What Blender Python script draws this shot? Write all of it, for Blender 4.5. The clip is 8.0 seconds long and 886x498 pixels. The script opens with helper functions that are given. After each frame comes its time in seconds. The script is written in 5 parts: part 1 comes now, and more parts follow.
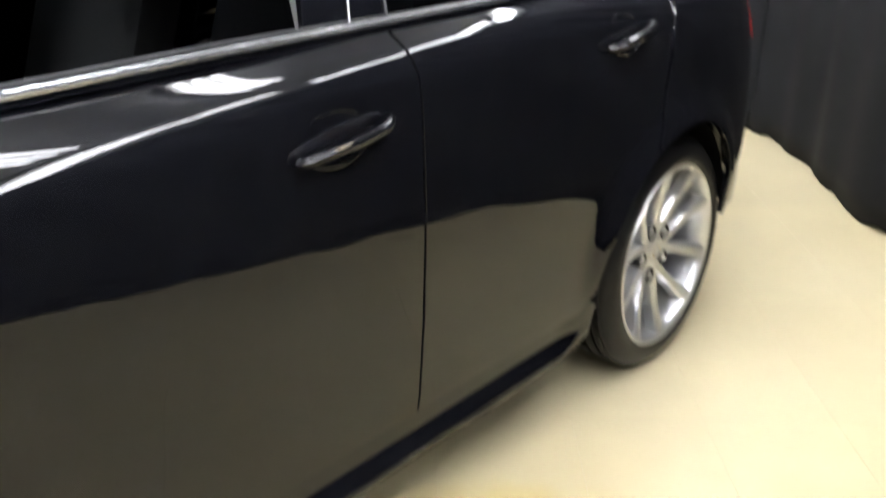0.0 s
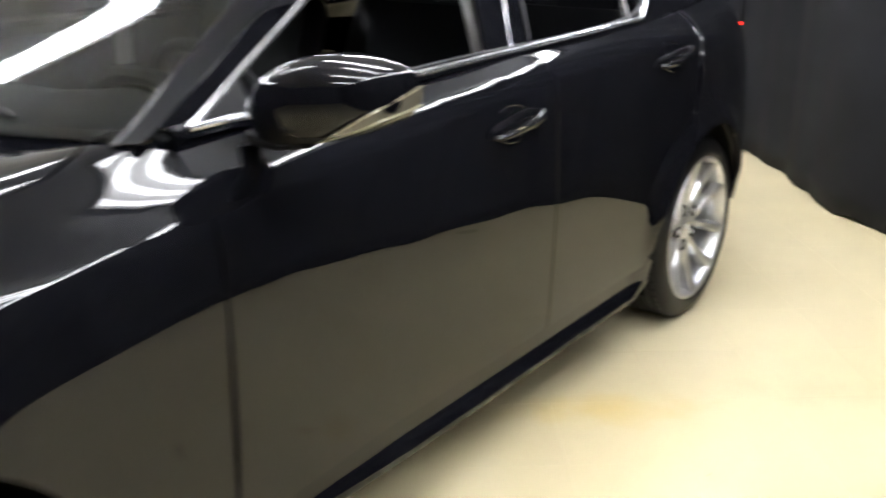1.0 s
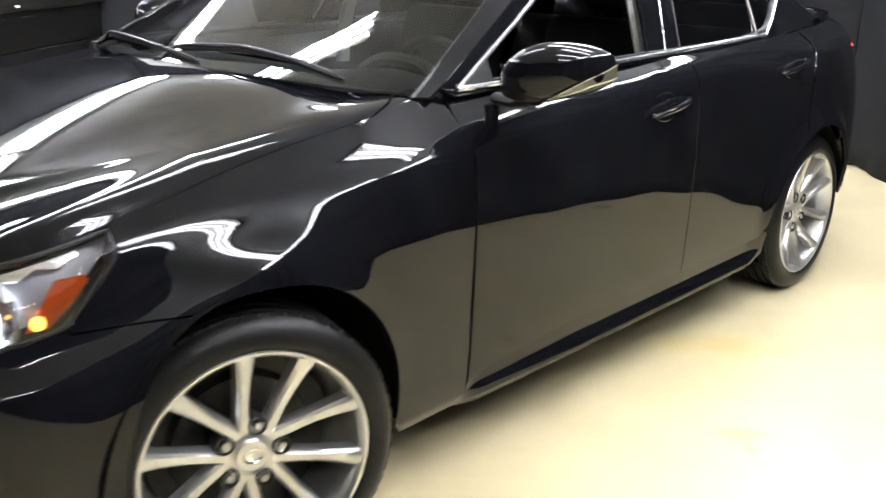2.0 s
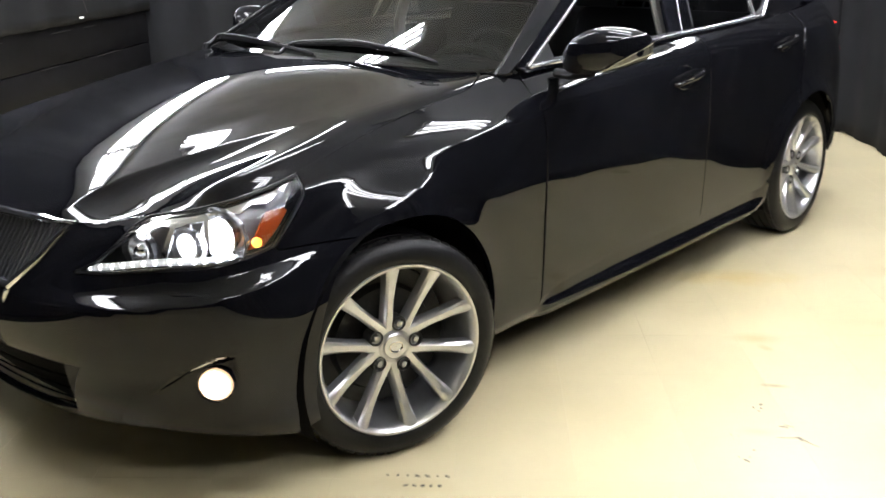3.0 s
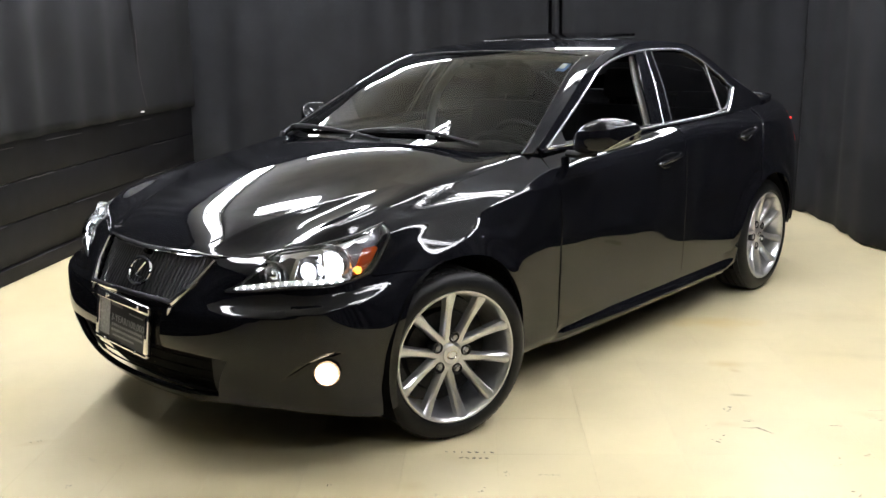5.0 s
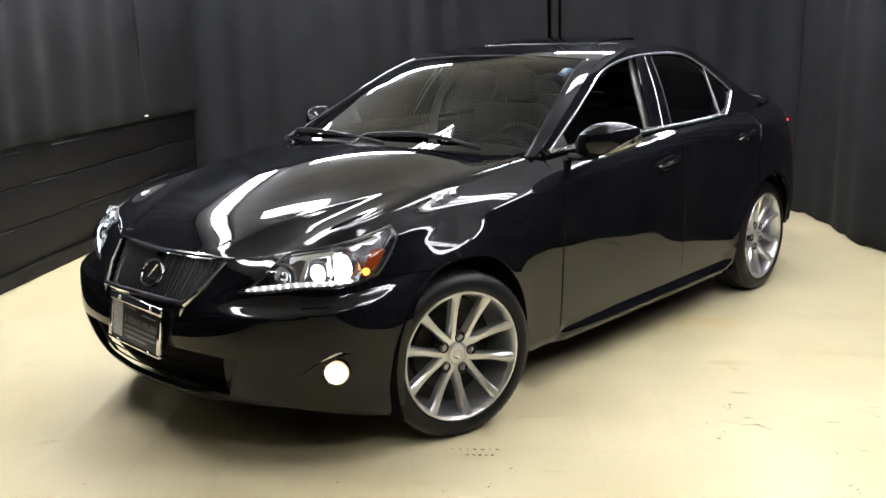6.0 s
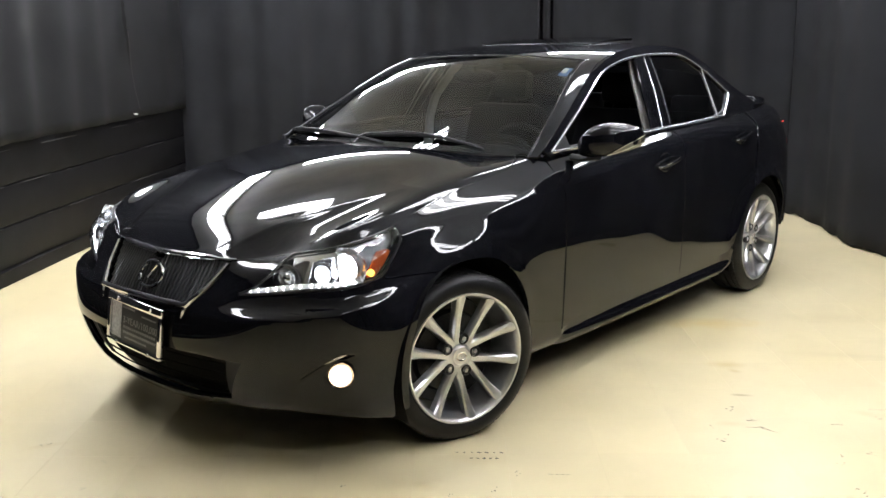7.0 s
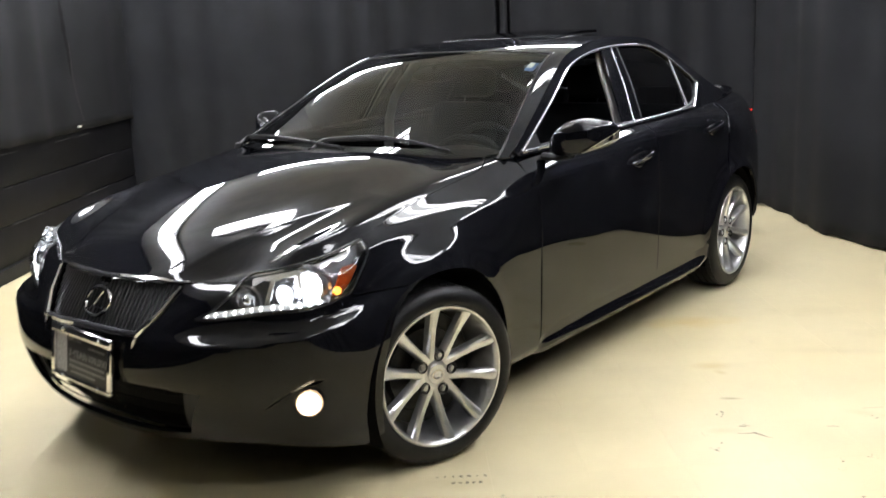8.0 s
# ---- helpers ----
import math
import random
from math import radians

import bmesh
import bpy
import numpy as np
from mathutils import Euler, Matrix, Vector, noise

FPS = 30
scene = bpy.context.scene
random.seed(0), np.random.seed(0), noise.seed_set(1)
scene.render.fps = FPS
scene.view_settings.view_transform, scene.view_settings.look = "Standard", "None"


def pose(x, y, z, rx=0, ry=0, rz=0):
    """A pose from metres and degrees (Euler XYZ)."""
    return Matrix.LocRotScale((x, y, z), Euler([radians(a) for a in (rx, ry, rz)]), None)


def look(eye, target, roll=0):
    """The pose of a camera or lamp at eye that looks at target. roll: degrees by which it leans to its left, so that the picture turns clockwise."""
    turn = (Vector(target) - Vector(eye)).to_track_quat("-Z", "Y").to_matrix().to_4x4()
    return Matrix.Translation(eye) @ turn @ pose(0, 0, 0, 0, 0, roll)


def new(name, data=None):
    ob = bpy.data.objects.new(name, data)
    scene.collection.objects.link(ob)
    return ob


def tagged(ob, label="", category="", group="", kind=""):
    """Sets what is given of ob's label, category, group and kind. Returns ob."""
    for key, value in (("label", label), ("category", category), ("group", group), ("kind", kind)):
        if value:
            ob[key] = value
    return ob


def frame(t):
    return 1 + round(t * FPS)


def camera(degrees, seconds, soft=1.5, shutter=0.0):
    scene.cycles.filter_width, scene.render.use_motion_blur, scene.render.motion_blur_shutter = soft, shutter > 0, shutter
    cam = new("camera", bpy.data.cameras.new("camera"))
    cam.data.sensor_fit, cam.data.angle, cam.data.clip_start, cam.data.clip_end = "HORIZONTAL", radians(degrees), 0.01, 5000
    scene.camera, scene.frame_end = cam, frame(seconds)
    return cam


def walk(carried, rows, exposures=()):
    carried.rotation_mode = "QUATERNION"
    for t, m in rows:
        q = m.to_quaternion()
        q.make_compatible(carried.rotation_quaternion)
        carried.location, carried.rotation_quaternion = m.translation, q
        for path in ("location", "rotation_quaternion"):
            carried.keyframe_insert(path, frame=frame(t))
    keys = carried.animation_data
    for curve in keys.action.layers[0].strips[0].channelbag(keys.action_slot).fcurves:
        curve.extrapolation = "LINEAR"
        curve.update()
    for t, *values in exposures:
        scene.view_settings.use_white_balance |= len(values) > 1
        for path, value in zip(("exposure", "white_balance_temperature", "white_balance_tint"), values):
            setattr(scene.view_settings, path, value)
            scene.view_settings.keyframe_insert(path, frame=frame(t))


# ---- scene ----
cam = camera(49.3, 8.0, 1.5, 0.5)
PATH = [
    (0, (0.861, 1.906, 1.280), (-0.583, 0.741, 0.533), 1.1),
    (0.2, (1.012, 1.926, 1.288), (-0.465, 0.868, 0.493), 0.5),
    (0.5, (1.225, 1.948, 1.293), (-0.381, 0.990, 0.584), -0.3),
    (1, (1.695, 2.022, 1.335), (0.167, 0.913, 0.677), 0.2),
    (1.5, (2.09, 2.24, 1.345), (0.686, 0.962, 0.715), 1.2),
    (2.8, (2.996, 2.496, 1.369), (1.561, 1.234, 0.779), 0.9),
    (3, (3.128, 2.598, 1.395), (1.711, 1.328, 0.779), -1.1),
    (3.5, (3.438, 2.73, 1.43), (1.961, 1.501, 0.872), -0.7),
    (4, (3.775, 2.774, 1.448), (2.297, 1.528, 0.935), 0.9),
    (4.5, (3.881, 2.914, 1.459), (2.404, 1.631, 1.045), 0.4),
    (4.7, (3.909, 3.018, 1.453), (2.437, 1.733, 1.025), -0.7),
    (6, (4.023, 3.078, 1.473), (2.547, 1.798, 1.047), -1.0),
    (6.5, (4.036, 3.053, 1.473), (2.551, 1.785, 1.042), -1.4),
    (7, (4.049, 2.993, 1.472), (2.549, 1.742, 1.045), -0.6),
    (7.5, (4.036, 2.917, 1.467), (2.509, 1.71, 1.006), -0.1),
    (8, (3.889, 2.816, 1.462), (2.337, 1.63, 1.031), -2.5),
]
walk(cam, [(t, look(eye, target, roll)) for t, eye, target, roll in PATH], [(0, 0.12), (0.5, 0.05), (1.0, 0.1), (1.5, 0.55), (2.8, 0.15), (3.5, 0.0), (4.5, -0.12), (8, -0.12)])

# ==== world and lights ====
world = bpy.data.worlds.new("world")
scene.world = world
world.use_nodes = True
world.node_tree.nodes["Background"].inputs[0].default_value = (0.02, 0.022, 0.025, 1)
world.node_tree.nodes["Background"].inputs[1].default_value = 0.2

LIT = 53.0      # glow of the ceiling tubes
CEILING = 2.85

# room axes: D runs along the room towards the far curtain, N points from the curtain side to the boarded side
D = Vector((-0.776, -0.631, 0.0))
N = Vector((0.631, -0.776, 0.0))


def room(a, b, z=0.0):
    """A place by metres along the room (from the car's middle) and across it."""
    return D * a + N * b + Vector((0, 0, z))


def beside(a, b, z=0.0):
    """The same beside the boarded wall, which stands a little askew."""
    return room(a, b - 0.08 * (a - 0.59), z)


# ==== materials ====
def mat(name):
    m = bpy.data.materials.new(name)
    m.use_nodes = True
    return m, m.node_tree.nodes, m.node_tree.links, m.node_tree.nodes["Principled BSDF"]


def plain(name, colour, rough=0.5, metal=0.0, coat=0.0, grain=0.0, scale=60.0, bump=0.0, spec=0.5):
    """One surface with a little uneven colour, gloss and relief."""
    m, n, l, p = mat(name)
    p.inputs["Base Color"].default_value = (*colour, 1)
    p.inputs["Roughness"].default_value = rough
    p.inputs["Metallic"].default_value = metal
    p.inputs["Coat Weight"].default_value = coat
    p.inputs["Coat Roughness"].default_value = 0.02
    p.inputs["Specular IOR Level"].default_value = spec
    if grain or bump:
        co = n.new("ShaderNodeTexCoord")
        t = n.new("ShaderNodeTexNoise")
        t.inputs["Scale"].default_value = scale
        t.inputs["Detail"].default_value = 6
        l.new(co.outputs["Object"], t.inputs["Vector"])
        if grain:
            r = n.new("ShaderNodeValToRGB")
            r.color_ramp.elements[0].position, r.color_ramp.elements[1].position = 0.3, 0.7
            r.color_ramp.elements[0].color = (*[c * (1 - grain) for c in colour], 1)
            r.color_ramp.elements[1].color = (*[min(1, c * (1 + grain)) for c in colour], 1)
            l.new(t.outputs["Fac"], r.inputs[0])
            l.new(r.outputs[0], p.inputs["Base Color"])
        if bump:
            b = n.new("ShaderNodeBump")
            b.inputs["Strength"].default_value = bump
            b.inputs["Distance"].default_value = 0.004
            l.new(t.outputs["Fac"], b.inputs["Height"])
            l.new(b.outputs[0], p.inputs["Normal"])
    return m


def glow(name, colour, strength):
    m, n, l, p = mat(name)
    p.inputs["Base Color"].default_value = (*colour, 1)
    p.inputs["Emission Color"].default_value = (*colour, 1)
    p.inputs["Emission Strength"].default_value = strength
    return m


def glass(name, tint, rough=0.0):
    """Thin glass: clear or tinted straight through, with a glossy skin."""
    m, n, l, p = mat(name)
    n.remove(p)
    a, g, mix, f = n.new("ShaderNodeBsdfTransparent"), n.new("ShaderNodeBsdfGlossy"), n.new("ShaderNodeMixShader"), n.new("ShaderNodeFresnel")
    a.inputs[0].default_value = (*tint, 1)
    g.inputs["Roughness"].default_value = rough
    f.inputs[0].default_value = 1.52
    l.new(f.outputs[0], mix.inputs[0])
    l.new(a.outputs[0], mix.inputs[1])
    l.new(g.outputs[0], mix.inputs[2])
    l.new(mix.outputs[0], n["Material Output"].inputs[0])
    return m


PAINT = plain("black_paint", (0.0036, 0.0038, 0.0052), 0.025, spec=0.28)
TRIM = plain("black_plastic", (0.008, 0.008, 0.009), 0.45, grain=0.2, scale=300, bump=0.1, spec=0.25)
DARK = plain("underbody_black", (0.0025, 0.0025, 0.0026), 0.8, spec=0.06)
CHROME = plain("chrome", (0.82, 0.82, 0.84), 0.08, metal=1.0)
ALLOY = plain("silver_alloy", (0.56, 0.565, 0.57), 0.28, metal=0.85, grain=0.06, scale=40)
RUBBER = plain("tyre_rubber", (0.0055, 0.0055, 0.0058), 0.42, grain=0.3, scale=80, bump=0.12, spec=0.2)
STEEL = plain("brake_steel", (0.035, 0.035, 0.035), 0.5, metal=0.8, grain=0.2, scale=90)
NUT = plain("dull_steel", (0.42, 0.42, 0.42), 0.35, metal=0.9)
NUTWELL = plain("shaded_alloy", (0.05, 0.05, 0.05), 0.45, metal=0.7)
LEATHER = plain("black_leather", (0.009, 0.009, 0.010), 0.6, grain=0.2, scale=200, bump=0.3, spec=0.25)
GREYTRIM = plain("pale_grey_trim", (0.40, 0.40, 0.39), 0.6, grain=0.05)
CARD = plain("white_paper", (0.85, 0.85, 0.83), 0.6)
BLUE = plain("blue_print", (0.12, 0.25, 0.55), 0.5)
AMBER = plain("amber_plastic", (0.30, 0.045, 0.006), 0.15, coat=0.5)
RED = plain("red_plastic", (0.25, 0.005, 0.005), 0.15, coat=0.8)
BRIGHT = plain("satin_bright_trim", (0.80, 0.80, 0.82), 0.20, metal=0.9)
MIRROR = plain("mirror_glass", (0.8, 0.8, 0.82), 0.02, metal=1.0)
PLATE = plain("plate_black", (0.02, 0.02, 0.02), 0.4)
GREYPRINT = plain("grey_print", (0.20, 0.20, 0.20), 0.5)
SHIELD = glass("windshield_glass", (0.60, 0.64, 0.62))
DARKGLASS = glass("tinted_glass", (0.10, 0.11, 0.12))
CLEAR = glass("lamp_cover", (0.95, 0.95, 0.95))
BEAM = glow("beam_white", (0.90, 0.95, 1.0), 14)
_n, _l = BEAM.node_tree.nodes, BEAM.node_tree.links      # the lens pattern breaks the beam up
_v, _r = _n.new("ShaderNodeTexVoronoi"), _n.new("ShaderNodeMapRange")
_v.inputs["Scale"].default_value = 45
_r.inputs["From Min"].default_value, _r.inputs["From Max"].default_value = 0.25, 0.75
_r.inputs["To Min"].default_value, _r.inputs["To Max"].default_value = 20.0, 0.5
_l.new(_n.new("ShaderNodeNewGeometry").outputs["Position"], _v.inputs["Vector"])
_l.new(_v.outputs["Distance"], _r.inputs[0])
_l.new(_r.outputs[0], [k for k in _n if k.type == "BSDF_PRINCIPLED"][0].inputs["Emission Strength"])
DIMBEAM = glow("beam_dim", (0.90, 0.95, 1.0), 4)
LEDS = glow("led_white", (0.95, 0.98, 1.0), 8)
FOGGLOW = glow("fog_glow", (1.0, 0.78, 0.55), 9.0)
FOGRIM = glow("fog_rim_glow", (1.0, 0.70, 0.44), 1.05)
AMBERGLOW = glow("amber_glow", (1.0, 0.42, 0.05), 4)
REDGLOW = glow("red_glow", (1.0, 0.02, 0.01), 6)
TUBE = glow("tube_glow", (0.93, 0.938, 1.0), LIT)
LAMPBACK = plain("lamp_housing", (0.17, 0.17, 0.18), 0.30, metal=0.9)
SILVERED = plain("silvered_plastic", (0.75, 0.76, 0.78), 0.15, metal=1.0)
LEDSTRIP = glow("frosted_strip", (0.95, 0.97, 1.0), 0.42)
PALEPRINT = plain("pale_print", (0.36, 0.36, 0.36), 0.5, grain=0.3, scale=90)
SLAT = plain("satin_dark_slat", (0.022, 0.022, 0.023), 0.28, spec=0.5)
SIGNALEDGE = plain("pale_lens_edge", (0.26, 0.25, 0.17), 0.15, coat=1.0)
SIGNAL = plain("clear_signal", (0.075, 0.07, 0.05), 0.10, coat=1.0)
HOUSING = plain("white_enamel", (0.7, 0.7, 0.68), 0.4)


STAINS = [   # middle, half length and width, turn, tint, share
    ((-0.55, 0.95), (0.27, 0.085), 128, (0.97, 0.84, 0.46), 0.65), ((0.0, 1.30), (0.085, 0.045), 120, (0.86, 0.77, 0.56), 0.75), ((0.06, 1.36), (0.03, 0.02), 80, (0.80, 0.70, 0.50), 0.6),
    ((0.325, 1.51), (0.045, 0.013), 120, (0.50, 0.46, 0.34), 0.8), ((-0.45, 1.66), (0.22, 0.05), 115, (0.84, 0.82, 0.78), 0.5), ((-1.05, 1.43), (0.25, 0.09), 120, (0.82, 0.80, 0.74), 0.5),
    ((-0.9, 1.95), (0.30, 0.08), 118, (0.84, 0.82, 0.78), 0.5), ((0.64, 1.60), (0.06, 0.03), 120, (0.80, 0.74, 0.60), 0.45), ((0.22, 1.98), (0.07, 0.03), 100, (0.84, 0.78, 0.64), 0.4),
    ((1.79, 1.02), (0.05, 0.03), 120, (0.85, 0.80, 0.65), 0.5), ((1.50, 1.02), (0.12, 0.05), 127, (0.84, 0.80, 0.66), 0.45), ((2.42, -0.31), (0.07, 0.02), 150, (0.85, 0.78, 0.62), 0.5)]


def floor_material():
    m, n, l, p = mat("cream_floor_tile")
    geo, info = n.new("ShaderNodeNewGeometry"), n.new("ShaderNodeObjectInfo")
    at = geo.outputs["Position"]
    big, mid = n.new("ShaderNodeTexNoise"), n.new("ShaderNodeTexNoise")
    for t, s in ((big, 0.7), (mid, 3.1)):
        t.inputs["Scale"].default_value = s
        t.inputs["Detail"].default_value = 5
        l.new(at, t.inputs["Vector"])
    ramp = n.new("ShaderNodeValToRGB")
    ramp.color_ramp.elements[0].position, ramp.color_ramp.elements[1].position = 0.32, 0.68
    ramp.color_ramp.elements[0].color = (0.612, 0.520, 0.300, 1)
    ramp.color_ramp.elements[1].color = (0.688, 0.604, 0.386, 1)
    l.new(big.outputs["Fac"], ramp.inputs[0])

    def multiply(a, b, share=1.0):
        k = n.new("ShaderNodeMixRGB")
        k.blend_type = "MULTIPLY"
        k.inputs[0].default_value = share
        l.new(a, k.inputs[1])
        if isinstance(b, tuple):
            k.inputs[2].default_value = (*b, 1)
        else:
            l.new(b, k.inputs[2])
        return k

    wear = n.new("ShaderNodeMapRange")
    wear.inputs["From Min"].default_value, wear.inputs["From Max"].default_value = 0.3, 0.7
    wear.inputs["To Min"].default_value, wear.inputs["To Max"].default_value = 0.94, 1.03
    l.new(mid.outputs["Fac"], wear.inputs[0])
    col = multiply(ramp.outputs[0], wear.outputs[0])
    tone = n.new("ShaderNodeMapRange")      # each tile a little different
    tone.inputs["To Min"].default_value, tone.inputs["To Max"].default_value = 0.985, 1.015
    l.new(info.outputs["Random"], tone.inputs[0])
    col = multiply(col.outputs[0], tone.outputs[0])
    warp = n.new("ShaderNodeTexNoise")
    warp.inputs["Scale"].default_value, warp.inputs["Detail"].default_value = 9, 3
    l.new(at, warp.inputs["Vector"])
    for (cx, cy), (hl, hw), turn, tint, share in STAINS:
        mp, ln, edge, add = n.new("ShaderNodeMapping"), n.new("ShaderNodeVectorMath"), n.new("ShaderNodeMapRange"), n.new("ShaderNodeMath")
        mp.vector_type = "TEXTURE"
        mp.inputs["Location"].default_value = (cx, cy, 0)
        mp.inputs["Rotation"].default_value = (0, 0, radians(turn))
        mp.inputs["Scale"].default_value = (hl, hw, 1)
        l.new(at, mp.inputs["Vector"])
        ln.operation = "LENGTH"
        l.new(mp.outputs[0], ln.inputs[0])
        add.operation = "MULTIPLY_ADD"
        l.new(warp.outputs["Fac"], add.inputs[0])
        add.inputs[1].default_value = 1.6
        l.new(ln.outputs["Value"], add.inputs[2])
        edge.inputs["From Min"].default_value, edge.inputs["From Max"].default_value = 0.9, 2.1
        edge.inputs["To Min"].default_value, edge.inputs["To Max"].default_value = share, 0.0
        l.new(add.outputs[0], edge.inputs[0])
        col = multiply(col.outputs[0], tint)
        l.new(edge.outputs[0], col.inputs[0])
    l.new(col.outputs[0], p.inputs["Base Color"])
    rr = n.new("ShaderNodeMapRange")
    rr.inputs["To Min"].default_value, rr.inputs["To Max"].default_value = 0.20, 0.42
    l.new(big.outputs["Fac"], rr.inputs[0])
    l.new(rr.outputs[0], p.inputs["Roughness"])
    return m


FLOOR = floor_material()
JOINT = plain("tile_joint", (0.60, 0.53, 0.33), 0.7, grain=0.2)
CLOTH = plain("black_curtain_cloth", (0.0066, 0.0070, 0.0086), 0.85, grain=0.25, scale=4, spec=0.25)
BOARDS = plain("black_painted_boards", (0.0056, 0.0055, 0.0064), 0.55, grain=0.35, scale=7, bump=0.15, spec=0.1)
WORN = plain("worn_board_edge", (0.035, 0.033, 0.034), 0.7, grain=0.5, scale=30)
CEILPAINT = plain("dim_ceiling", (0.77, 0.79, 0.81), 0.8, grain=0.1, scale=3)
BROWNWALL = plain("brown_wall", (0.0022, 0.0020, 0.0022), 0.8, grain=0.4, scale=14, spec=0.1)
FRAYED = plain("frayed_edge", (0.011, 0.008, 0.007), 0.8, grain=0.5, scale=40)
CRACK = plain("worn_floor_marks", (0.115, 0.100, 0.072), 0.7, grain=0.3, scale=50)


# ==== mesh helpers ====
def mesh_object(name, verts, faces, material, parent=None, normals=None, smooth=True):
    me = bpy.data.meshes.new(name)
    me.from_pydata([tuple(v) for v in verts], [], faces)
    me.materials.append(material)
    if smooth:
        me.polygons.foreach_set("use_smooth", [True] * len(me.polygons))
    me.validate()
    if normals is not None:
        me.normals_split_custom_set_from_vertices([tuple(v) for v in normals])
    ob = new(name, me)
    ob.parent = parent
    return ob


def part(name, bm, material, parent, label="", smooth=True):
    """Links a bmesh as one mesh under a thing or a part."""
    me = bpy.data.meshes.new(name)
    bm.normal_update()
    bm.to_mesh(me)
    bm.free()
    me.materials.append(material)
    if smooth:
        me.polygons.foreach_set("use_smooth", [True] * len(me.polygons))
        me.set_sharp_from_angle(angle=radians(38))
    ob = new(name, me)
    ob.parent = parent
    return tagged(ob, label)


def add_box(bm, lo, hi, m=None, bevel=0.0):
    g = bmesh.ops.create_cube(bm, size=1)["verts"]
    c = [(a + b) / 2 for a, b in zip(lo, hi)]
    s = [b - a for a, b in zip(lo, hi)]
    for v in g:
        v.co = Vector([c[i] + v.co[i] * s[i] for i in range(3)])
    if bevel:
        es = list({e for v in g for e in v.link_edges})
        r = bmesh.ops.bevel(bm, geom=es, offset=bevel, segments=2, affect="EDGES", profile=0.5)
        g = list({v for f in r["faces"] for v in f.verts} | {v for v in g if v.is_valid})
    if m is not None:
        for v in g:
            v.co = m @ v.co
    return g


def box(lo, hi, bevel=0.0, m=None):
    bm = bmesh.new()
    add_box(bm, lo, hi, m, bevel)
    return bm


def add_tube(bm, pts, radius, seg=8, flat=1.0, up=Vector((0, 0, 1)), caps=True):
    """A round (or flattened) bar along a line of points. radius: one number or one a point."""
    pts = [Vector(p) for p in pts]
    rings = []
    for i, p in enumerate(pts):
        t = (pts[min(i + 1, len(pts) - 1)] - pts[max(i - 1, 0)]).normalized()
        a = t.cross(up)
        a = a.normalized() if a.length > 1e-4 else Vector((1, 0, 0))
        b = t.cross(a).normalized()
        r = radius[i] if isinstance(radius, (list, tuple)) else radius
        rings.append([bm.verts.new(p + a * math.cos(k * math.tau / seg) * r + b * math.sin(k * math.tau / seg) * r * flat) for k in range(seg)])
    for r0, r1 in zip(rings, rings[1:]):
        for k in range(seg):
            bm.faces.new((r0[k], r0[(k + 1) % seg], r1[(k + 1) % seg], r1[k]))
    if caps:
        bm.faces.new(rings[0][::-1])
        bm.faces.new(rings[-1])
    bmesh.ops.recalc_face_normals(bm, faces=bm.faces)


def tube(pts, radius, seg=8, flat=1.0, up=Vector((0, 0, 1))):
    bm = bmesh.new()
    add_tube(bm, pts, radius, seg, flat, up)
    return bm


def add_lathe(bm, profile, seg=64, m=Matrix()):
    """Turns (radius, height) points round the local z axis."""
    rings = [[bm.verts.new(m @ Vector((r * math.cos(k * math.tau / seg), r * math.sin(k * math.tau / seg), h))) for k in range(seg)] for r, h in profile]
    for a, b in zip(rings, rings[1:]):
        for k in range(seg):
            bm.faces.new((a[k], a[(k + 1) % seg], b[(k + 1) % seg], b[k]))
    return rings


def spline(xs, ys):
    """A smooth curve through points that does not overshoot. Returns a function of one number."""
    xs, ys = list(map(float, xs)), list(map(float, ys))
    n = len(xs)
    h = [xs[i + 1] - xs[i] for i in range(n - 1)]
    s = [(ys[i + 1] - ys[i]) / h[i] for i in range(n - 1)]
    k = [s[0]] + [0.0] * (n - 2) + [s[-1]]
    for i in range(1, n - 1):
        if s[i - 1] * s[i] > 0:
            w1, w2 = 2 * h[i] + h[i - 1], h[i] + 2 * h[i - 1]
            k[i] = (w1 + w2) / (w1 / s[i - 1] + w2 / s[i])

    def f(x):
        if x <= xs[0]:
            return ys[0] + k[0] * (x - xs[0])
        if x >= xs[-1]:
            return ys[-1] + k[-1] * (x - xs[-1])
        i = 0
        while x > xs[i + 1]:
            i += 1
        t = (x - xs[i]) / h[i]
        return ys[i] * (1 + 2 * t) * (1 - t) ** 2 + h[i] * k[i] * t * (1 - t) ** 2 + ys[i + 1] * t * t * (3 - 2 * t) + h[i] * k[i + 1] * t * t * (t - 1)

    return f


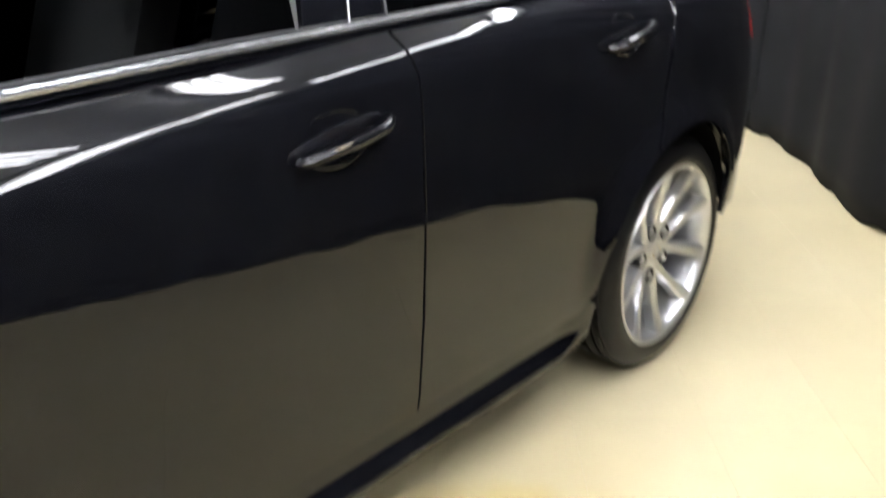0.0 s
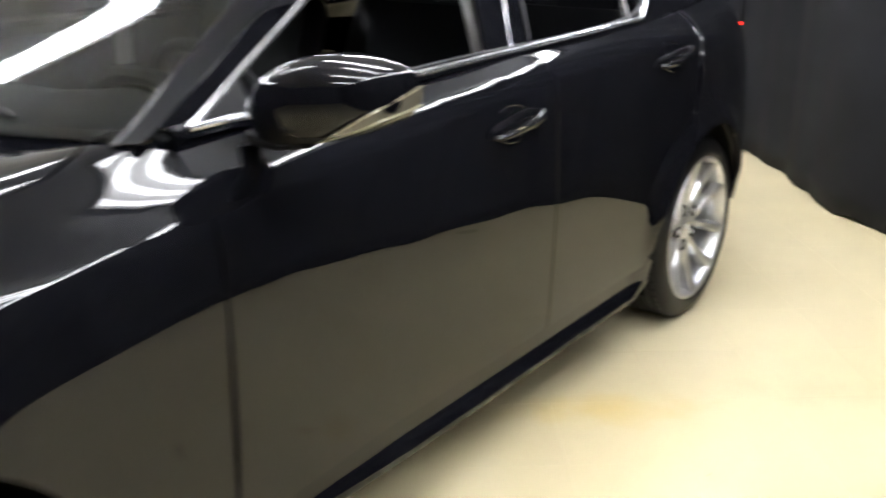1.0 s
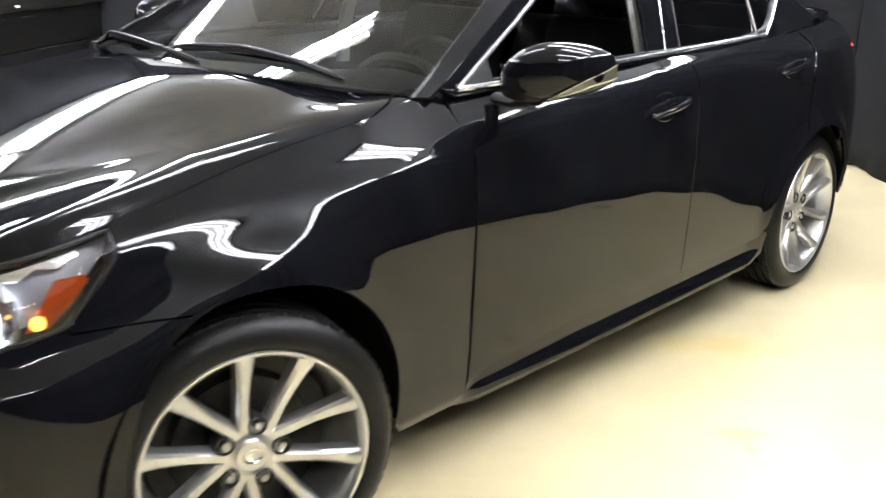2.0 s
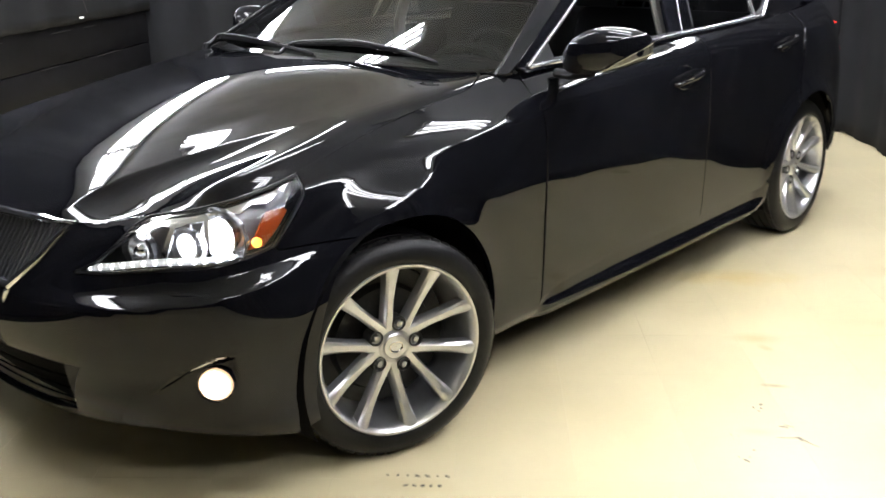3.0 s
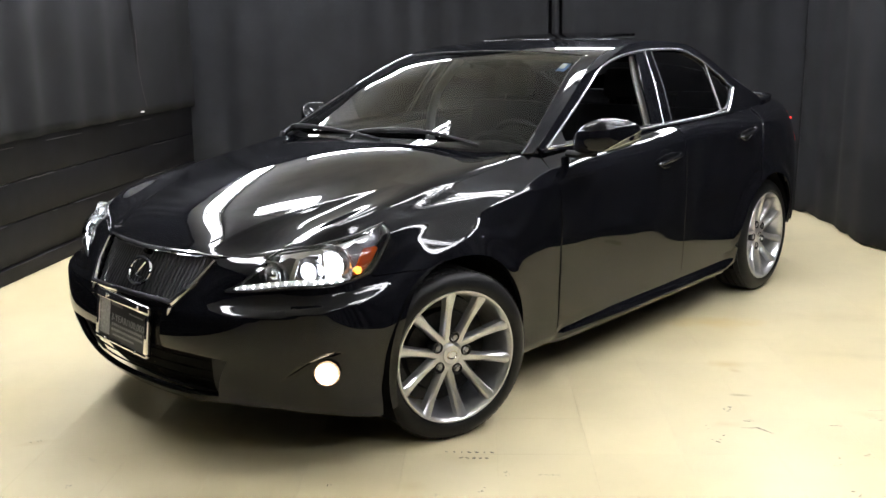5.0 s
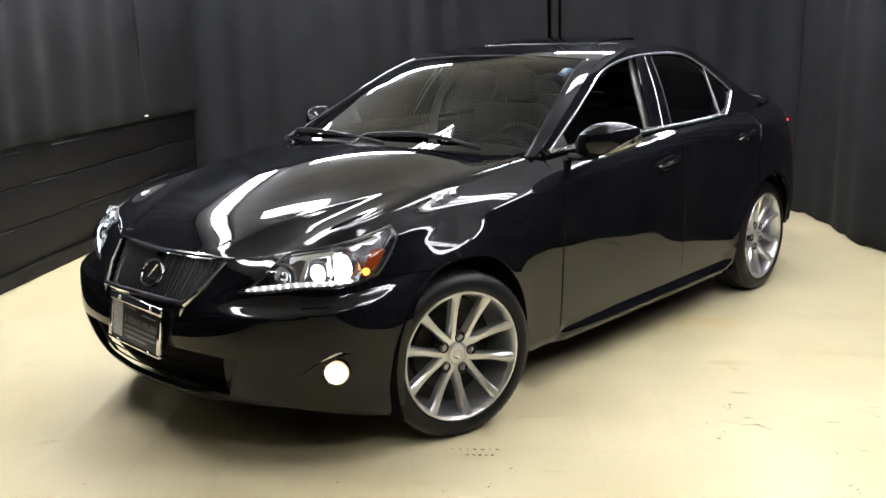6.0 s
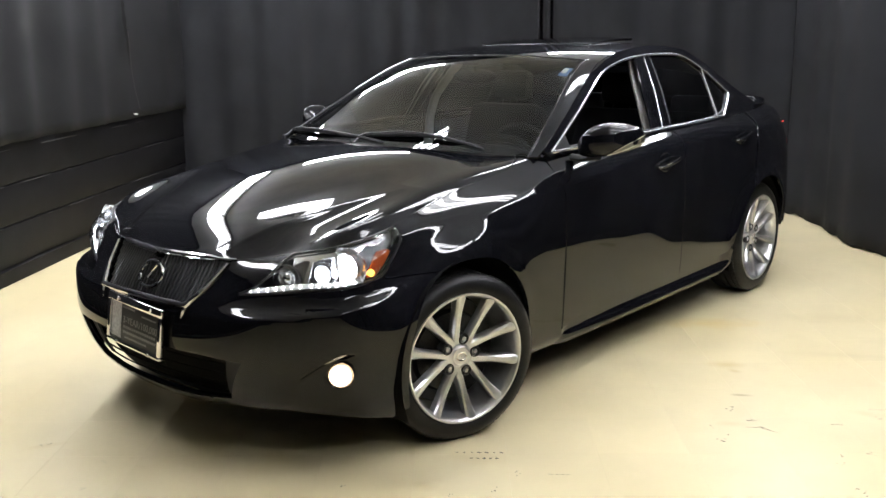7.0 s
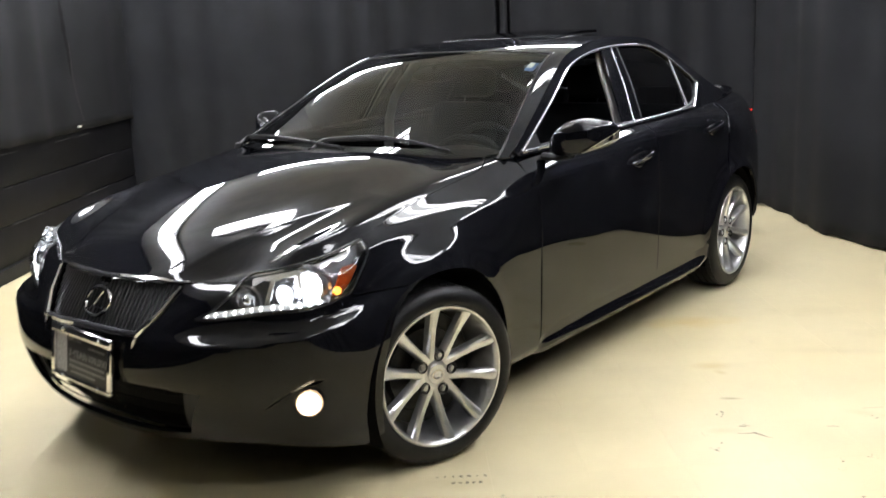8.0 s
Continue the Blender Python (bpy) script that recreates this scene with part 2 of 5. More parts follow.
def flowing(xs, ys):
    """A natural cubic spline: even curvature all along. Returns a function of one number."""
    xs, ys = np.array(xs, float), np.array(ys, float)
    n, h = len(xs), np.diff(xs)
    A, rhs = np.eye(n), np.zeros(n)
    for i in range(1, n - 1):
        A[i, i - 1:i + 2] = h[i - 1], 2 * (h[i - 1] + h[i]), h[i]
        rhs[i] = 6 * ((ys[i + 1] - ys[i]) / h[i] - (ys[i] - ys[i - 1]) / h[i - 1])
    m = np.linalg.solve(A, rhs)
    X, Y, H, M = xs.tolist(), ys.tolist(), h.tolist(), m.tolist()

    def f(x):
        i = 0
        while i < n - 2 and x > X[i + 1]:
            i += 1
        if x < X[0] or x > X[-1]:
            j = 0 if x < X[0] else n - 1
            k = (Y[1] - Y[0]) / H[0] - H[0] * (2 * M[0] + M[1]) / 6 if j == 0 else (Y[-1] - Y[-2]) / H[-1] + H[-1] * (M[-2] + 2 * M[-1]) / 6
            return Y[j] + k * (x - X[j])
        a, b = X[i + 1] - x, x - X[i]
        return (M[i] * a ** 3 + M[i + 1] * b ** 3) / (6 * H[i]) + (Y[i] / H[i] - M[i] * H[i] / 6) * a + (Y[i + 1] / H[i] - M[i + 1] * H[i] / 6) * b

    return f


def curve(points, steps=8, closed=False):
    """Catmull-Rom points through control points of any size."""
    P = [Vector(p) for p in points]
    n, out = len(P), []
    for i in range(n if closed else n - 1):
        if closed:
            a, b, c, d = P[i - 1], P[i], P[(i + 1) % n], P[(i + 2) % n]
        else:
            b, c = P[i], P[i + 1]
            a, d = P[i - 1] if i else b * 2 - c, P[i + 2] if i + 2 < n else c * 2 - b
        for j in range(steps):
            t = j / steps
            out.append(0.5 * (2 * b + (c - a) * t + (2 * a - 5 * b + 4 * c - d) * t * t + (3 * b - a - 3 * c + d) * t ** 3))
    if not closed:
        out.append(P[-1])
    return out


def inside(p, poly):
    x, y, hit = p[0], p[1], False
    j = len(poly) - 1
    for i in range(len(poly)):
        a, b = poly[i], poly[j]
        if (a[1] > y) != (b[1] > y) and x < (b[0] - a[0]) * (y - a[1]) / (b[1] - a[1]) + a[0]:
            hit = not hit
        j = i
    return hit


def dense(poly, du, dv):
    out = []
    for i, a in enumerate(poly):
        b = poly[(i + 1) % len(poly)]
        n = max(1, math.ceil(max(abs(b[0] - a[0]) / du, abs(b[1] - a[1]) / dv)))
        out += [(a[0] + (b[0] - a[0]) * k / n, a[1] + (b[1] - a[1]) * k / n) for k in range(n)]
    return out


def sheet(poly, surf, du, dv, edge=0.015, holes=(), out=-1, lines=()):
    """A panel: the part of a surface inside an outline, with turned-in edges. Returns vertices, faces, normals."""
    from mathutils.geometry import delaunay_2d_cdt
    loops = [dense(poly, du, dv)] + [dense(h, du, dv) for h in holes]
    pts, edges = [], []
    for lp in loops:
        s = len(pts)
        pts += [Vector((p[0] / du, p[1] / dv)) for p in lp]
        edges += [(s + i, s + (i + 1) % len(lp)) for i in range(len(lp))]
    for ln in lines:
        s = len(pts)
        pts += [Vector((p[0] / du, p[1] / dv)) for p in ln]
        edges += [(s + i, s + i + 1) for i in range(len(ln) - 1)]
    rim = np.array([p[:] for p in pts])
    us, vs = [p[0] for p in poly], [p[1] for p in poly]
    for i in range(math.floor(min(us) / du), math.ceil(max(us) / du) + 1):
        for j in range(math.floor(min(vs) / dv), math.ceil(max(vs) / dv) + 1):
            u, v = (i + 0.5 * (j % 2)) * du, j * dv
            if inside((u, v), poly) and not any(inside((u, v), h) for h in holes):
                if np.min(np.sum((rim - (u / du, v / dv)) ** 2, 1)) > 0.2:
                    pts.append(Vector((u / du, v / dv)))
    co, _, faces, ov, _, _ = delaunay_2d_cdt(pts, edges, [], 0, 1e-5)
    co = [(c.x * du, c.y * dv) for c in co]
    keep = []
    for f in faces:
        c = (sum(co[k][0] for k in f) / 3, sum(co[k][1] for k in f) / 3)
        if inside(c, loops[0]) and not any(inside(c, h) for h in loops[1:]):
            keep.append(tuple(f))
    V, Nn = [], []
    e = 0.004
    for u, v in co:
        p = surf(u, v)
        a, b = surf(u + e, v) - surf(u - e, v), surf(u, v + e) - surf(u, v - e)
        nn = a.cross(b) * out
        V.append(p)
        Nn.append(nn.normalized() if nn.length > 1e-12 else Vector((0, 0, 1)))
    F = []
    for f in keep:
        nn = (V[f[1]] - V[f[0]]).cross(V[f[2]] - V[f[0]])
        F.append(f if nn.dot(Nn[f[0]] + Nn[f[1]] + Nn[f[2]]) >= 0 else f[::-1])
    if edge:
        count = {}
        for f in F:
            for i in range(3):
                count[(f[i], f[(i + 1) % 3])] = 1
        border = [(a, b) for a, b in count if (b, a) not in count]
        top, low = {}, {}
        for a, b in border:
            side_n = (V[b] - V[a]).cross(Nn[a])
            side_n = side_n.normalized() if side_n.length > 1e-9 else Nn[a]
            for k in (a, b):
                if k not in top:
                    top[k] = len(V)
                    V.append(V[k].copy())
                    Nn.append((side_n + Nn[k] * 0.6).normalized())
                    low[k] = len(V)
                    V.append(V[k] - Nn[k] * edge)
                    Nn.append(side_n)
            F.append((top[b], top[a], low[a], low[b]))
    return V, F, Nn


def joined(*sheets):
    V, F, Nn = [], [], []
    for v, f, n in sheets:
        s = len(V)
        V += v
        Nn += n
        F += [tuple(k + s for k in q) for q in f]
    return V, F, Nn


def flipped(s):
    v, f, n = s
    return [Vector((p.x, -p.y, p.z)) for p in v], [q[::-1] for q in f], [Vector((p.x, -p.y, p.z)) for p in n]


def panel(name, s, material, parent, label="", right=False):
    v, f, n = flipped(s) if right else s
    return tagged(mesh_object(name, v, f, material, parent, n), label)


# ==== the room ====
def slab(name, a0, a1, b0, b1, z0, z1, material, label, cat, place=room):
    vs = [place(a, b, z) for z in (z0, z1) for a, b in ((a0, b0), (a1, b0), (a1, b1), (a0, b1))]
    ob = mesh_object(name, vs, [(3, 2, 1, 0), (4, 5, 6, 7), (0, 1, 5, 4), (1, 2, 6, 5), (2, 3, 7, 6), (3, 0, 4, 7)], material, smooth=False)
    return tagged(ob, label, cat, kind="structure")


floor = slab("floor", -7.6, 4.8, -3.3, 4.0, -0.1, -0.0025, JOINT, "cream vinyl tile floor with faint joints, stains and scuffs", "floor")
slab("ceiling", -7.6, 4.8, -3.3, 4.0, CEILING, CEILING + 0.1, CEILPAINT, "dim grey ceiling over the photo bay", "ceiling")
slab("wall_boarded", -7.5, 4.7, 3.12, 3.3, 0.0, CEILING, BOARDS, "black painted wall behind the boards", "wall", beside)
slab("wall_curtained", -7.5, 4.7, -3.25, -3.1, 0.0, CEILING, BOARDS, "black painted wall behind the curtain", "wall")
slab("wall_far", 4.55, 4.7, -3.1, 2.80, 0.0, CEILING, BOARDS, "black painted end wall behind the curtain", "wall")
slab("wall_near", -7.5, -7.35, -3.1, 3.75, 0.0, CEILING, BOARDS, "dark end wall of the photo bay", "wall")


def curtain(name, line, z0, z1, label, seed, fold=0.045, pitch=0.22, hem=0.0, cloth=None):
    """A hanging cloth along a plan line, with soft uneven folds that grow downwards and a ragged hem."""
    rnd = random.Random(seed)
    P = curve([(*p, 0) for p in line], 24)
    acc, total = [0.0], 0.0
    for a, b in zip(P, P[1:]):
        total += (b - a).length
        acc.append(total)
    n, rows = int(total / 0.022), 26
    ph = [rnd.uniform(0, 6.28) for _ in range(5)]
    V, F = [], []
    j = 0
    for i in range(n + 1):
        s = total * i / n
        while j < len(P) - 2 and acc[j + 1] < s:
            j += 1
        a, b = P[j], P[j + 1]
        p = a.lerp(b, (s - acc[j]) / max(1e-6, acc[j + 1] - acc[j]))
        t = (b - a).normalized()
        q = Vector((-t.y, t.x, 0))
        warp = s + 0.09 * math.sin(s * 1.7 + ph[0]) + 0.05 * math.sin(s * 4.1 + ph[1])
        amp = 0.45 + 0.55 * math.sin(s * 0.9 + ph[2]) ** 2
        w = math.sin(warp * math.tau / pitch + ph[3]) + 0.5 * math.sin(warp * math.tau / pitch / 2.7 + ph[4])
        low = hem * noise.noise(Vector((s * 2.3, seed, 0))) + hem * 0.5 * noise.noise(Vector((s * 9.0, seed, 3)))
        for k in range(rows + 1):
            f = k / rows
            z = z0 + max(0, low) + (z1 - z0 - max(0, low)) * f
            wob = 0.6 * noise.noise(Vector((s * 0.8, z * 0.5, seed)))
            V.append(p + q * (fold * amp * (w + wob) * (1.05 - 0.35 * f)) + Vector((0, 0, z)))
    for i in range(n):
        for k in range(rows):
            a = i * (rows + 1) + k
            F.append((a, a + rows + 1, a + rows + 2, a + 1))
    ob = mesh_object(name, V, F, cloth or CLOTH)
    mod = ob.modifiers.new("thickness", "SOLIDIFY")
    mod.thickness = 0.004
    return tagged(ob, label, "curtain", "black curtains round the bay")


curtain("side_curtain", [(-3.98, 0.07), (-3.6, 0.44), (-2.95, 0.93), (-2.48, 1.5), (-1.9, 1.95), (-1.2, 2.28), (-0.4, 2.62), (0.6, 3.2), (1.8, 4.1), (4.4, 6.4)], 0.003, CEILING - 0.05,
        "long black cloth curtain hanging down to the floor", 3, 0.022, 0.42, 0.03)
curtain("back_curtain", [(-3.30, -1.845), (-3.75, -0.9), (-4.02, 0.05)], 0.0, CEILING - 0.05, "black cloth curtain hanging behind the car", 7, 0.035, 0.34)
curtain("back_curtain", [(-3.262, -1.925), (-3.275, -1.895), (-3.288, -1.867)], 0.0, CEILING - 0.05, "narrow black strip of cloth between two dark gaps", 9, 0.004, 0.09)
curtain("back_curtain", [(-1.33, -4.66), (-2.2, -3.4), (-3.25, -1.955)], 0.0, CEILING - 0.05, "black cloth curtain with a dark gap beside it", 11, 0.035, 0.36)


# boarded lower wall with a ledge, and the cloth that hangs down to it
def boarded_wall():
    top = tagged(new("wainscot"), "black painted wooden boards along the lower wall", "wainscot", kind="structure")
    edges = [0.0, 0.10, 0.36, 0.61, 0.90]
    for i, (z0, z1) in enumerate(zip(edges, edges[1:])):
        bm = box((-7.3, 3.02 - (0.02 if i == 0 else 0.0), z0 + 0.002), (4.5, 3.10, z1 - 0.006), 0.004)
        for v in bm.verts:
            v.co = beside(v.co.x, v.co.y, v.co.z)
        bmesh.ops.recalc_face_normals(bm, faces=bm.faces)
        part("board", bm, BOARDS, top)
    rnd = random.Random(5)
    for z in (0.10, 0.36, 0.61, 0.83):        # paint rubbed off along the boards' upper edges
        a = -5.0
        while a < 3.6:
            w = rnd.uniform(0.05, 0.5)
            bm = box((a, 3.013, z - 0.010), (a + w, 3.024, z - 0.010 + rnd.uniform(0.0015, 0.005)), 0.0)
            for v in bm.verts:
                v.co = beside(v.co.x, v.co.y, v.co.z)
            bmesh.ops.recalc_face_normals(bm, faces=bm.faces)
            part("worn_edge", bm, WORN, top)
            a += w + rnd.uniform(0.1, 0.9)


boarded_wall()
p0, p1, p2 = beside(-7.2, 2.99), beside(-1.0, 2.99), beside(4.2, 2.99)
WALLCLOTH = plain("dusty_black_cloth", (0.0066, 0.0068, 0.0078), 0.9, grain=0.35, scale=2.2, spec=0.2)
curtain("wall_curtain", [p0.xy, p1.xy, p2.xy], 0.862, CEILING - 0.05, "grey-black cloth hung over the wall above the boards", 19, 0.016, 0.55, 0.025, WALLCLOTH)


def torn_gap():
    """A narrow slit in the cloth that shows dark brown wall behind it."""
    run = spline([0.95, 1.11, 1.29, 1.49, 1.60, 1.72, 1.90], [2.775, 2.71, 2.672, 2.668, 2.642, 2.63, 2.61])
    V = []
    for k in range(17):
        f = k / 16
        z = 1.90 - 0.62 * f
        w = 0.030 * math.sin(math.pi * (0.1 + 0.85 * f)) ** 0.8 * (1 + 0.3 * math.sin(k * 2.1))
        V += [beside(run(z) - w, 2.945, z), beside(run(z) + w, 2.945, z)]
    ob = mesh_object("trim_gap", V, [(2 * k, 2 * k + 1, 2 * k + 3, 2 * k + 2) for k in range(16)], BROWNWALL)
    tagged(ob, "torn gap showing brown wall behind the cloth", "wall", kind="structure")
    V = []
    for k in range(21):
        f = k / 20
        z = 1.55 - 0.62 * f
        w = 0.004 + 0.004 * math.sin(k * 1.7) ** 2
        V += [beside(run(z) + 0.024 - w, 2.942, z), beside(run(z) + 0.024 + w, 2.942, z)]
    ob = mesh_object("trim_gap_edge", V, [(2 * k, 2 * k + 1, 2 * k + 3, 2 * k + 2) for k in range(20)], FRAYED)
    tagged(ob, "frayed brownish edge of the torn cloth", "wall", kind="structure")
    bm = box((-0.014, -0.010, 0.0), (0.014, 0.010, 0.012), 0.004, Matrix.Translation(beside(2.73, 3.0, 0.896)))
    for v in bm.verts:
        v.co -= N * 0.05
    tagged(part("paper_scrap", bm, CARD, None), "small white scrap caught at the hem of the cloth", "scrap")


torn_gap()


def ceiling_lamp(a, b, length, along):
    """A batten with two to four bare fluorescent tubes."""
    top, wide = new("fluorescent_light"), (0.30 if b > 0 else 0.16) if along else 0.26
    d, c = (D, N) if along else (N, -D)
    m = Matrix.Identity(4)
    m.col[0][:3], m.col[1][:3], m.col[2][:3], m.col[3][:3] = d, -c, Vector((0, 0, 1)), room(a, b, CEILING - 0.015)
    part("housing", box((-length / 2, -wide / 2, -0.045), (length / 2, wide / 2, 0.012), 0.006, m), HOUSING, top)
    for s in (((-0.105, -0.035, 0.035, 0.105) if b > 0 else (-0.04, 0.04)) if along else (-0.09, 0.0, 0.09)):
        bm = tube([m @ Vector((-length / 2 + 0.02, s, -0.075)), m @ Vector((length / 2 - 0.02, s, -0.075))], 0.019, 10)
        part("tube", bm, TUBE, top, "lit white fluorescent tube")
        for e in (-1, 1):
            part("holder", box((e * (length / 2 - 0.03) - 0.012, s - 0.012, -0.075), (e * (length / 2 - 0.03) + 0.012, s + 0.012, -0.04), 0.003, m), HOUSING, top)
    return tagged(top, "white fluorescent batten with lit bare tubes on the ceiling", "lamp", "ceiling tubes")


# rows along both sides of the bay, and cross lamps between them
for a, b in ((-2.15, -1.97), (-0.65, -2.20), (0.85, -2.42), (2.35, -2.42), (-1.4, 2.5), (0.1, 2.5), (1.6, 2.5), (3.05, 2.5)):
    ceiling_lamp(a, b, 1.42, True)
# the one at -4.2 is unseen, added to brighten the near floor
for a, b, ln in ((3.5, 1.25, 1.32), (0.58, 1.26, 1.2), (-0.8, 0.45, 1.2), (3.4, -1.2, 1.5), (0.35, -0.95, 1.3), (-0.8, -1.25, 1.1), (-2.2, -1.35, 1.5), (-4.2, -1.6, 1.5)):
    ceiling_lamp(a, b, ln, False)


# ==== the car ====
# x ahead, y to the car's left, origin under the middle of the wheelbase
AXLE, HUB_Z, TYRE_R = 1.365, 0.317, 0.318
car = tagged(new("car"), "glossy black four-door sedan with lit lamps on the cream floor", "car")

PLAN = [(2.19, 0.0), (2.182, 0.2), (2.15, 0.4), (2.098, 0.56), (2.015, 0.69), (1.915, 0.785), (1.78, 0.845), (1.62, 0.872), (1.365, 0.889), (1.0, 0.888),
        (0.5, 0.888), (0.0, 0.89), (-0.5, 0.89), (-1.0, 0.892), (-1.365, 0.895), (-1.7, 0.868), (-1.95, 0.81), (-2.15, 0.715), (-2.29, 0.58), (-2.36, 0.35), (-2.385, 0.0)]
full = [(x, -y) for x, y in PLAN[3:0:-1]] + PLAN + [(x, -y) for x, y in PLAN[-2:-5:-1]]
run = [0.0]
for p, q in zip(full, full[1:]):
    run.append(run[-1] + math.dist(p, q))
zero = run[full.index((0.0, 0.89))]
run = [zero - v for v in run]               # u: metres along the outline, ahead of the middle
U_FRONT, U_REAR = run[3], run[-4]
plan_x, plan_y = flowing(run[::-1], [p[0] for p in full[::-1]]), flowing(run[::-1], [p[1] for p in full[::-1]])


def plan(u):
    return plan_x(u), plan_y(u)


def plan_normal(u):
    (x0, y0), (x1, y1) = plan(u - 0.01), plan(u + 0.01)
    d = math.hypot(x1 - x0, y1 - y0)
    return -(y1 - y0) / d, (x1 - x0) / d


# upright sections: for stations along the outline, height and how far the skin lies inside it
SECTIONS = [
    (U_FRONT, [(0.17, 0.125), (0.25, 0.062), (0.33, 0.024), (0.45, 0.0), (0.54, 0.015), (0.60, 0.045), (0.66, 0.078), (0.70, 0.102), (0.725, 0.122)]),
    (U_FRONT - 0.40, [(0.17, 0.125), (0.25, 0.062), (0.33, 0.024), (0.45, 0.0), (0.55, 0.008), (0.60, 0.044), (0.65, 0.082), (0.70, 0.124), (0.73, 0.152)]),
    (2.19, [(0.16, 0.125), (0.25, 0.062), (0.34, 0.022), (0.46, 0.0), (0.564, 0.004), (0.598, 0.050), (0.68, 0.092), (0.733, 0.135), (0.754, 0.178)]),
    (1.96, [(0.15, 0.115), (0.24, 0.056), (0.36, 0.018), (0.48, 0.0), (0.584, 0.004), (0.617, 0.048), (0.70, 0.070), (0.762, 0.11), (0.784, 0.148)]),
    (1.67, [(0.15, 0.06), (0.24, 0.024), (0.36, 0.008), (0.50, 0.009), (0.605, 0.033), (0.666, 0.066), (0.738, 0.0905), (0.787, 0.112), (0.82, 0.143)]),
    (1.365, [(0.17, 0.03), (0.24, 0.012), (0.36, 0.004), (0.53, 0.003), (0.67, 0.022), (0.735, 0.048), (0.79, 0.082), (0.835, 0.115), (0.882, 0.17)]),
    (0.95, [(0.18, 0.05), (0.24, 0.018), (0.33, 0.010), (0.50, 0.0045), (0.69, 0.002), (0.790, 0.010), (0.845, 0.024), (0.880, 0.050), (0.957, 0.145)]),
    (0.70, [(0.18, 0.055), (0.24, 0.02), (0.33, 0.012), (0.50, 0.0075), (0.70, 0.002), (0.800, 0.005), (0.862, 0.014), (0.905, 0.040), (0.990, 0.126)]),
    (0.0, [(0.18, 0.055), (0.24, 0.02), (0.33, 0.012), (0.50, 0.0075), (0.70, 0.000), (0.84, 0.003), (0.923, 0.012), (0.960, 0.032), (1.010, 0.097)]),
    (-0.9, [(0.18, 0.05), (0.24, 0.018), (0.33, 0.009), (0.50, 0.0048), (0.70, 0.000), (0.87, 0.003), (0.955, 0.013), (0.994, 0.036), (1.028, 0.082)]),
    (-1.365, [(0.18, 0.03), (0.24, 0.01), (0.36, 0.004), (0.50, 0.0), (0.70, 0.0), (0.88, 0.010), (0.965, 0.036), (0.985, 0.058), (1.035, 0.15)]),
    (-1.9, [(0.18, 0.05), (0.26, 0.015), (0.36, 0.004), (0.50, 0.0), (0.70, 0.005), (0.86, 0.025), (0.98, 0.07), (1.03, 0.12), (1.05, 0.17)]),
    (U_REAR, [(0.20, 0.10), (0.28, 0.03), (0.36, 0.01), (0.50, 0.0), (0.70, 0.015), (0.86, 0.04), (0.98, 0.08), (1.04, 0.11), (1.07, 0.15)]),
]
SECTIONS.sort(key=lambda s: s[0])
Z_K = [flowing([s[0] for s in SECTIONS], [s[1][k][0] for s in SECTIONS]) for k in range(9)]
D_K = [flowing([s[0] for s in SECTIONS], [s[1][k][1] for s in SECTIONS]) for k in range(9)]
sections_made = {}


def section(u):
    if u > U_FRONT:
        u = 2 * U_FRONT - u
    key = round(u, 5)
    if key not in sections_made:
        sections_made[key] = spline([z(u) for z in Z_K], [d(u) for d in D_K])
    return sections_made[key]


def top_z(u):
    return Z_K[8](min(u, 2 * U_FRONT - u))


def flare(u, z):
    """The lips round the wheels stand a little proud; over the front wheel the wing swells out."""
    out = 0.0
    for x in (AXLE, -AXLE):
        r = math.hypot(u - x, z - HUB_Z)
        if 0.25 < r < 0.62 and z > 0.2:
            amp = 0.004 if x > 0 else 0.027
            out += amp * math.exp(-((r - 0.372) / 0.05) ** 2) * min(1, max(0, (z - 0.28) / 0.2))
    if 0.7 < u < 2.0:
        out += 0.022 * math.exp(-((u - 1.31) / 0.15) ** 2) / (1 + math.exp((z - 0.765) / 0.017)) * min(1, max(0, (z - 0.35) / 0.25))
    return out


brow = spline([1.88, 1.945, 1.988, 2.036, 2.10], [0.442, 0.438, 0.423, 0.393, 0.352])


def scoop(u, z):
    """The hollow under the slanted brow that holds the fog lamp."""
    if not (1.86 < u < 2.14 and 0.2 < z < 0.46):
        return 0.0
    h = brow(u) - z
    a, b = min(1, max(0, (h + 0.003) / 0.008)), min(1, max(0, h / 0.13))
    w = min(1, max(0, (u - 1.87) / 0.05)) * min(1, max(0, (2.13 - u) / 0.11))
    return 0.018 * a * (1 - b * b * (3 - 2 * b)) * w * w * (3 - 2 * w)


def side(u, z, inset=0.0):
    x, y = plan(u)
    nx, ny = plan_normal(u)
    d = section(u)(z) + inset - flare(u, z) + scoop(u, z)
    return Vector((x - nx * d, y - ny * d, z))


def arc(cx, cz, r, a0, a1, n=28):
    return [(cx + r * math.cos(radians(a0 + (a1 - a0) * k / n)), cz + r * math.sin(radians(a0 + (a1 - a0) * k / n))) for k in range(n + 1)]


def top_edge(u0, u1, drop=0.0, n=16):
    return [(u0 + (u1 - u0) * k / n, top_z(u0 + (u1 - u0) * k / n) - drop) for k in range(n + 1)]


ARCH = 0.372
CF, CR = (AXLE - 0.015, 0.315), (-AXLE + 0.02, 0.312)

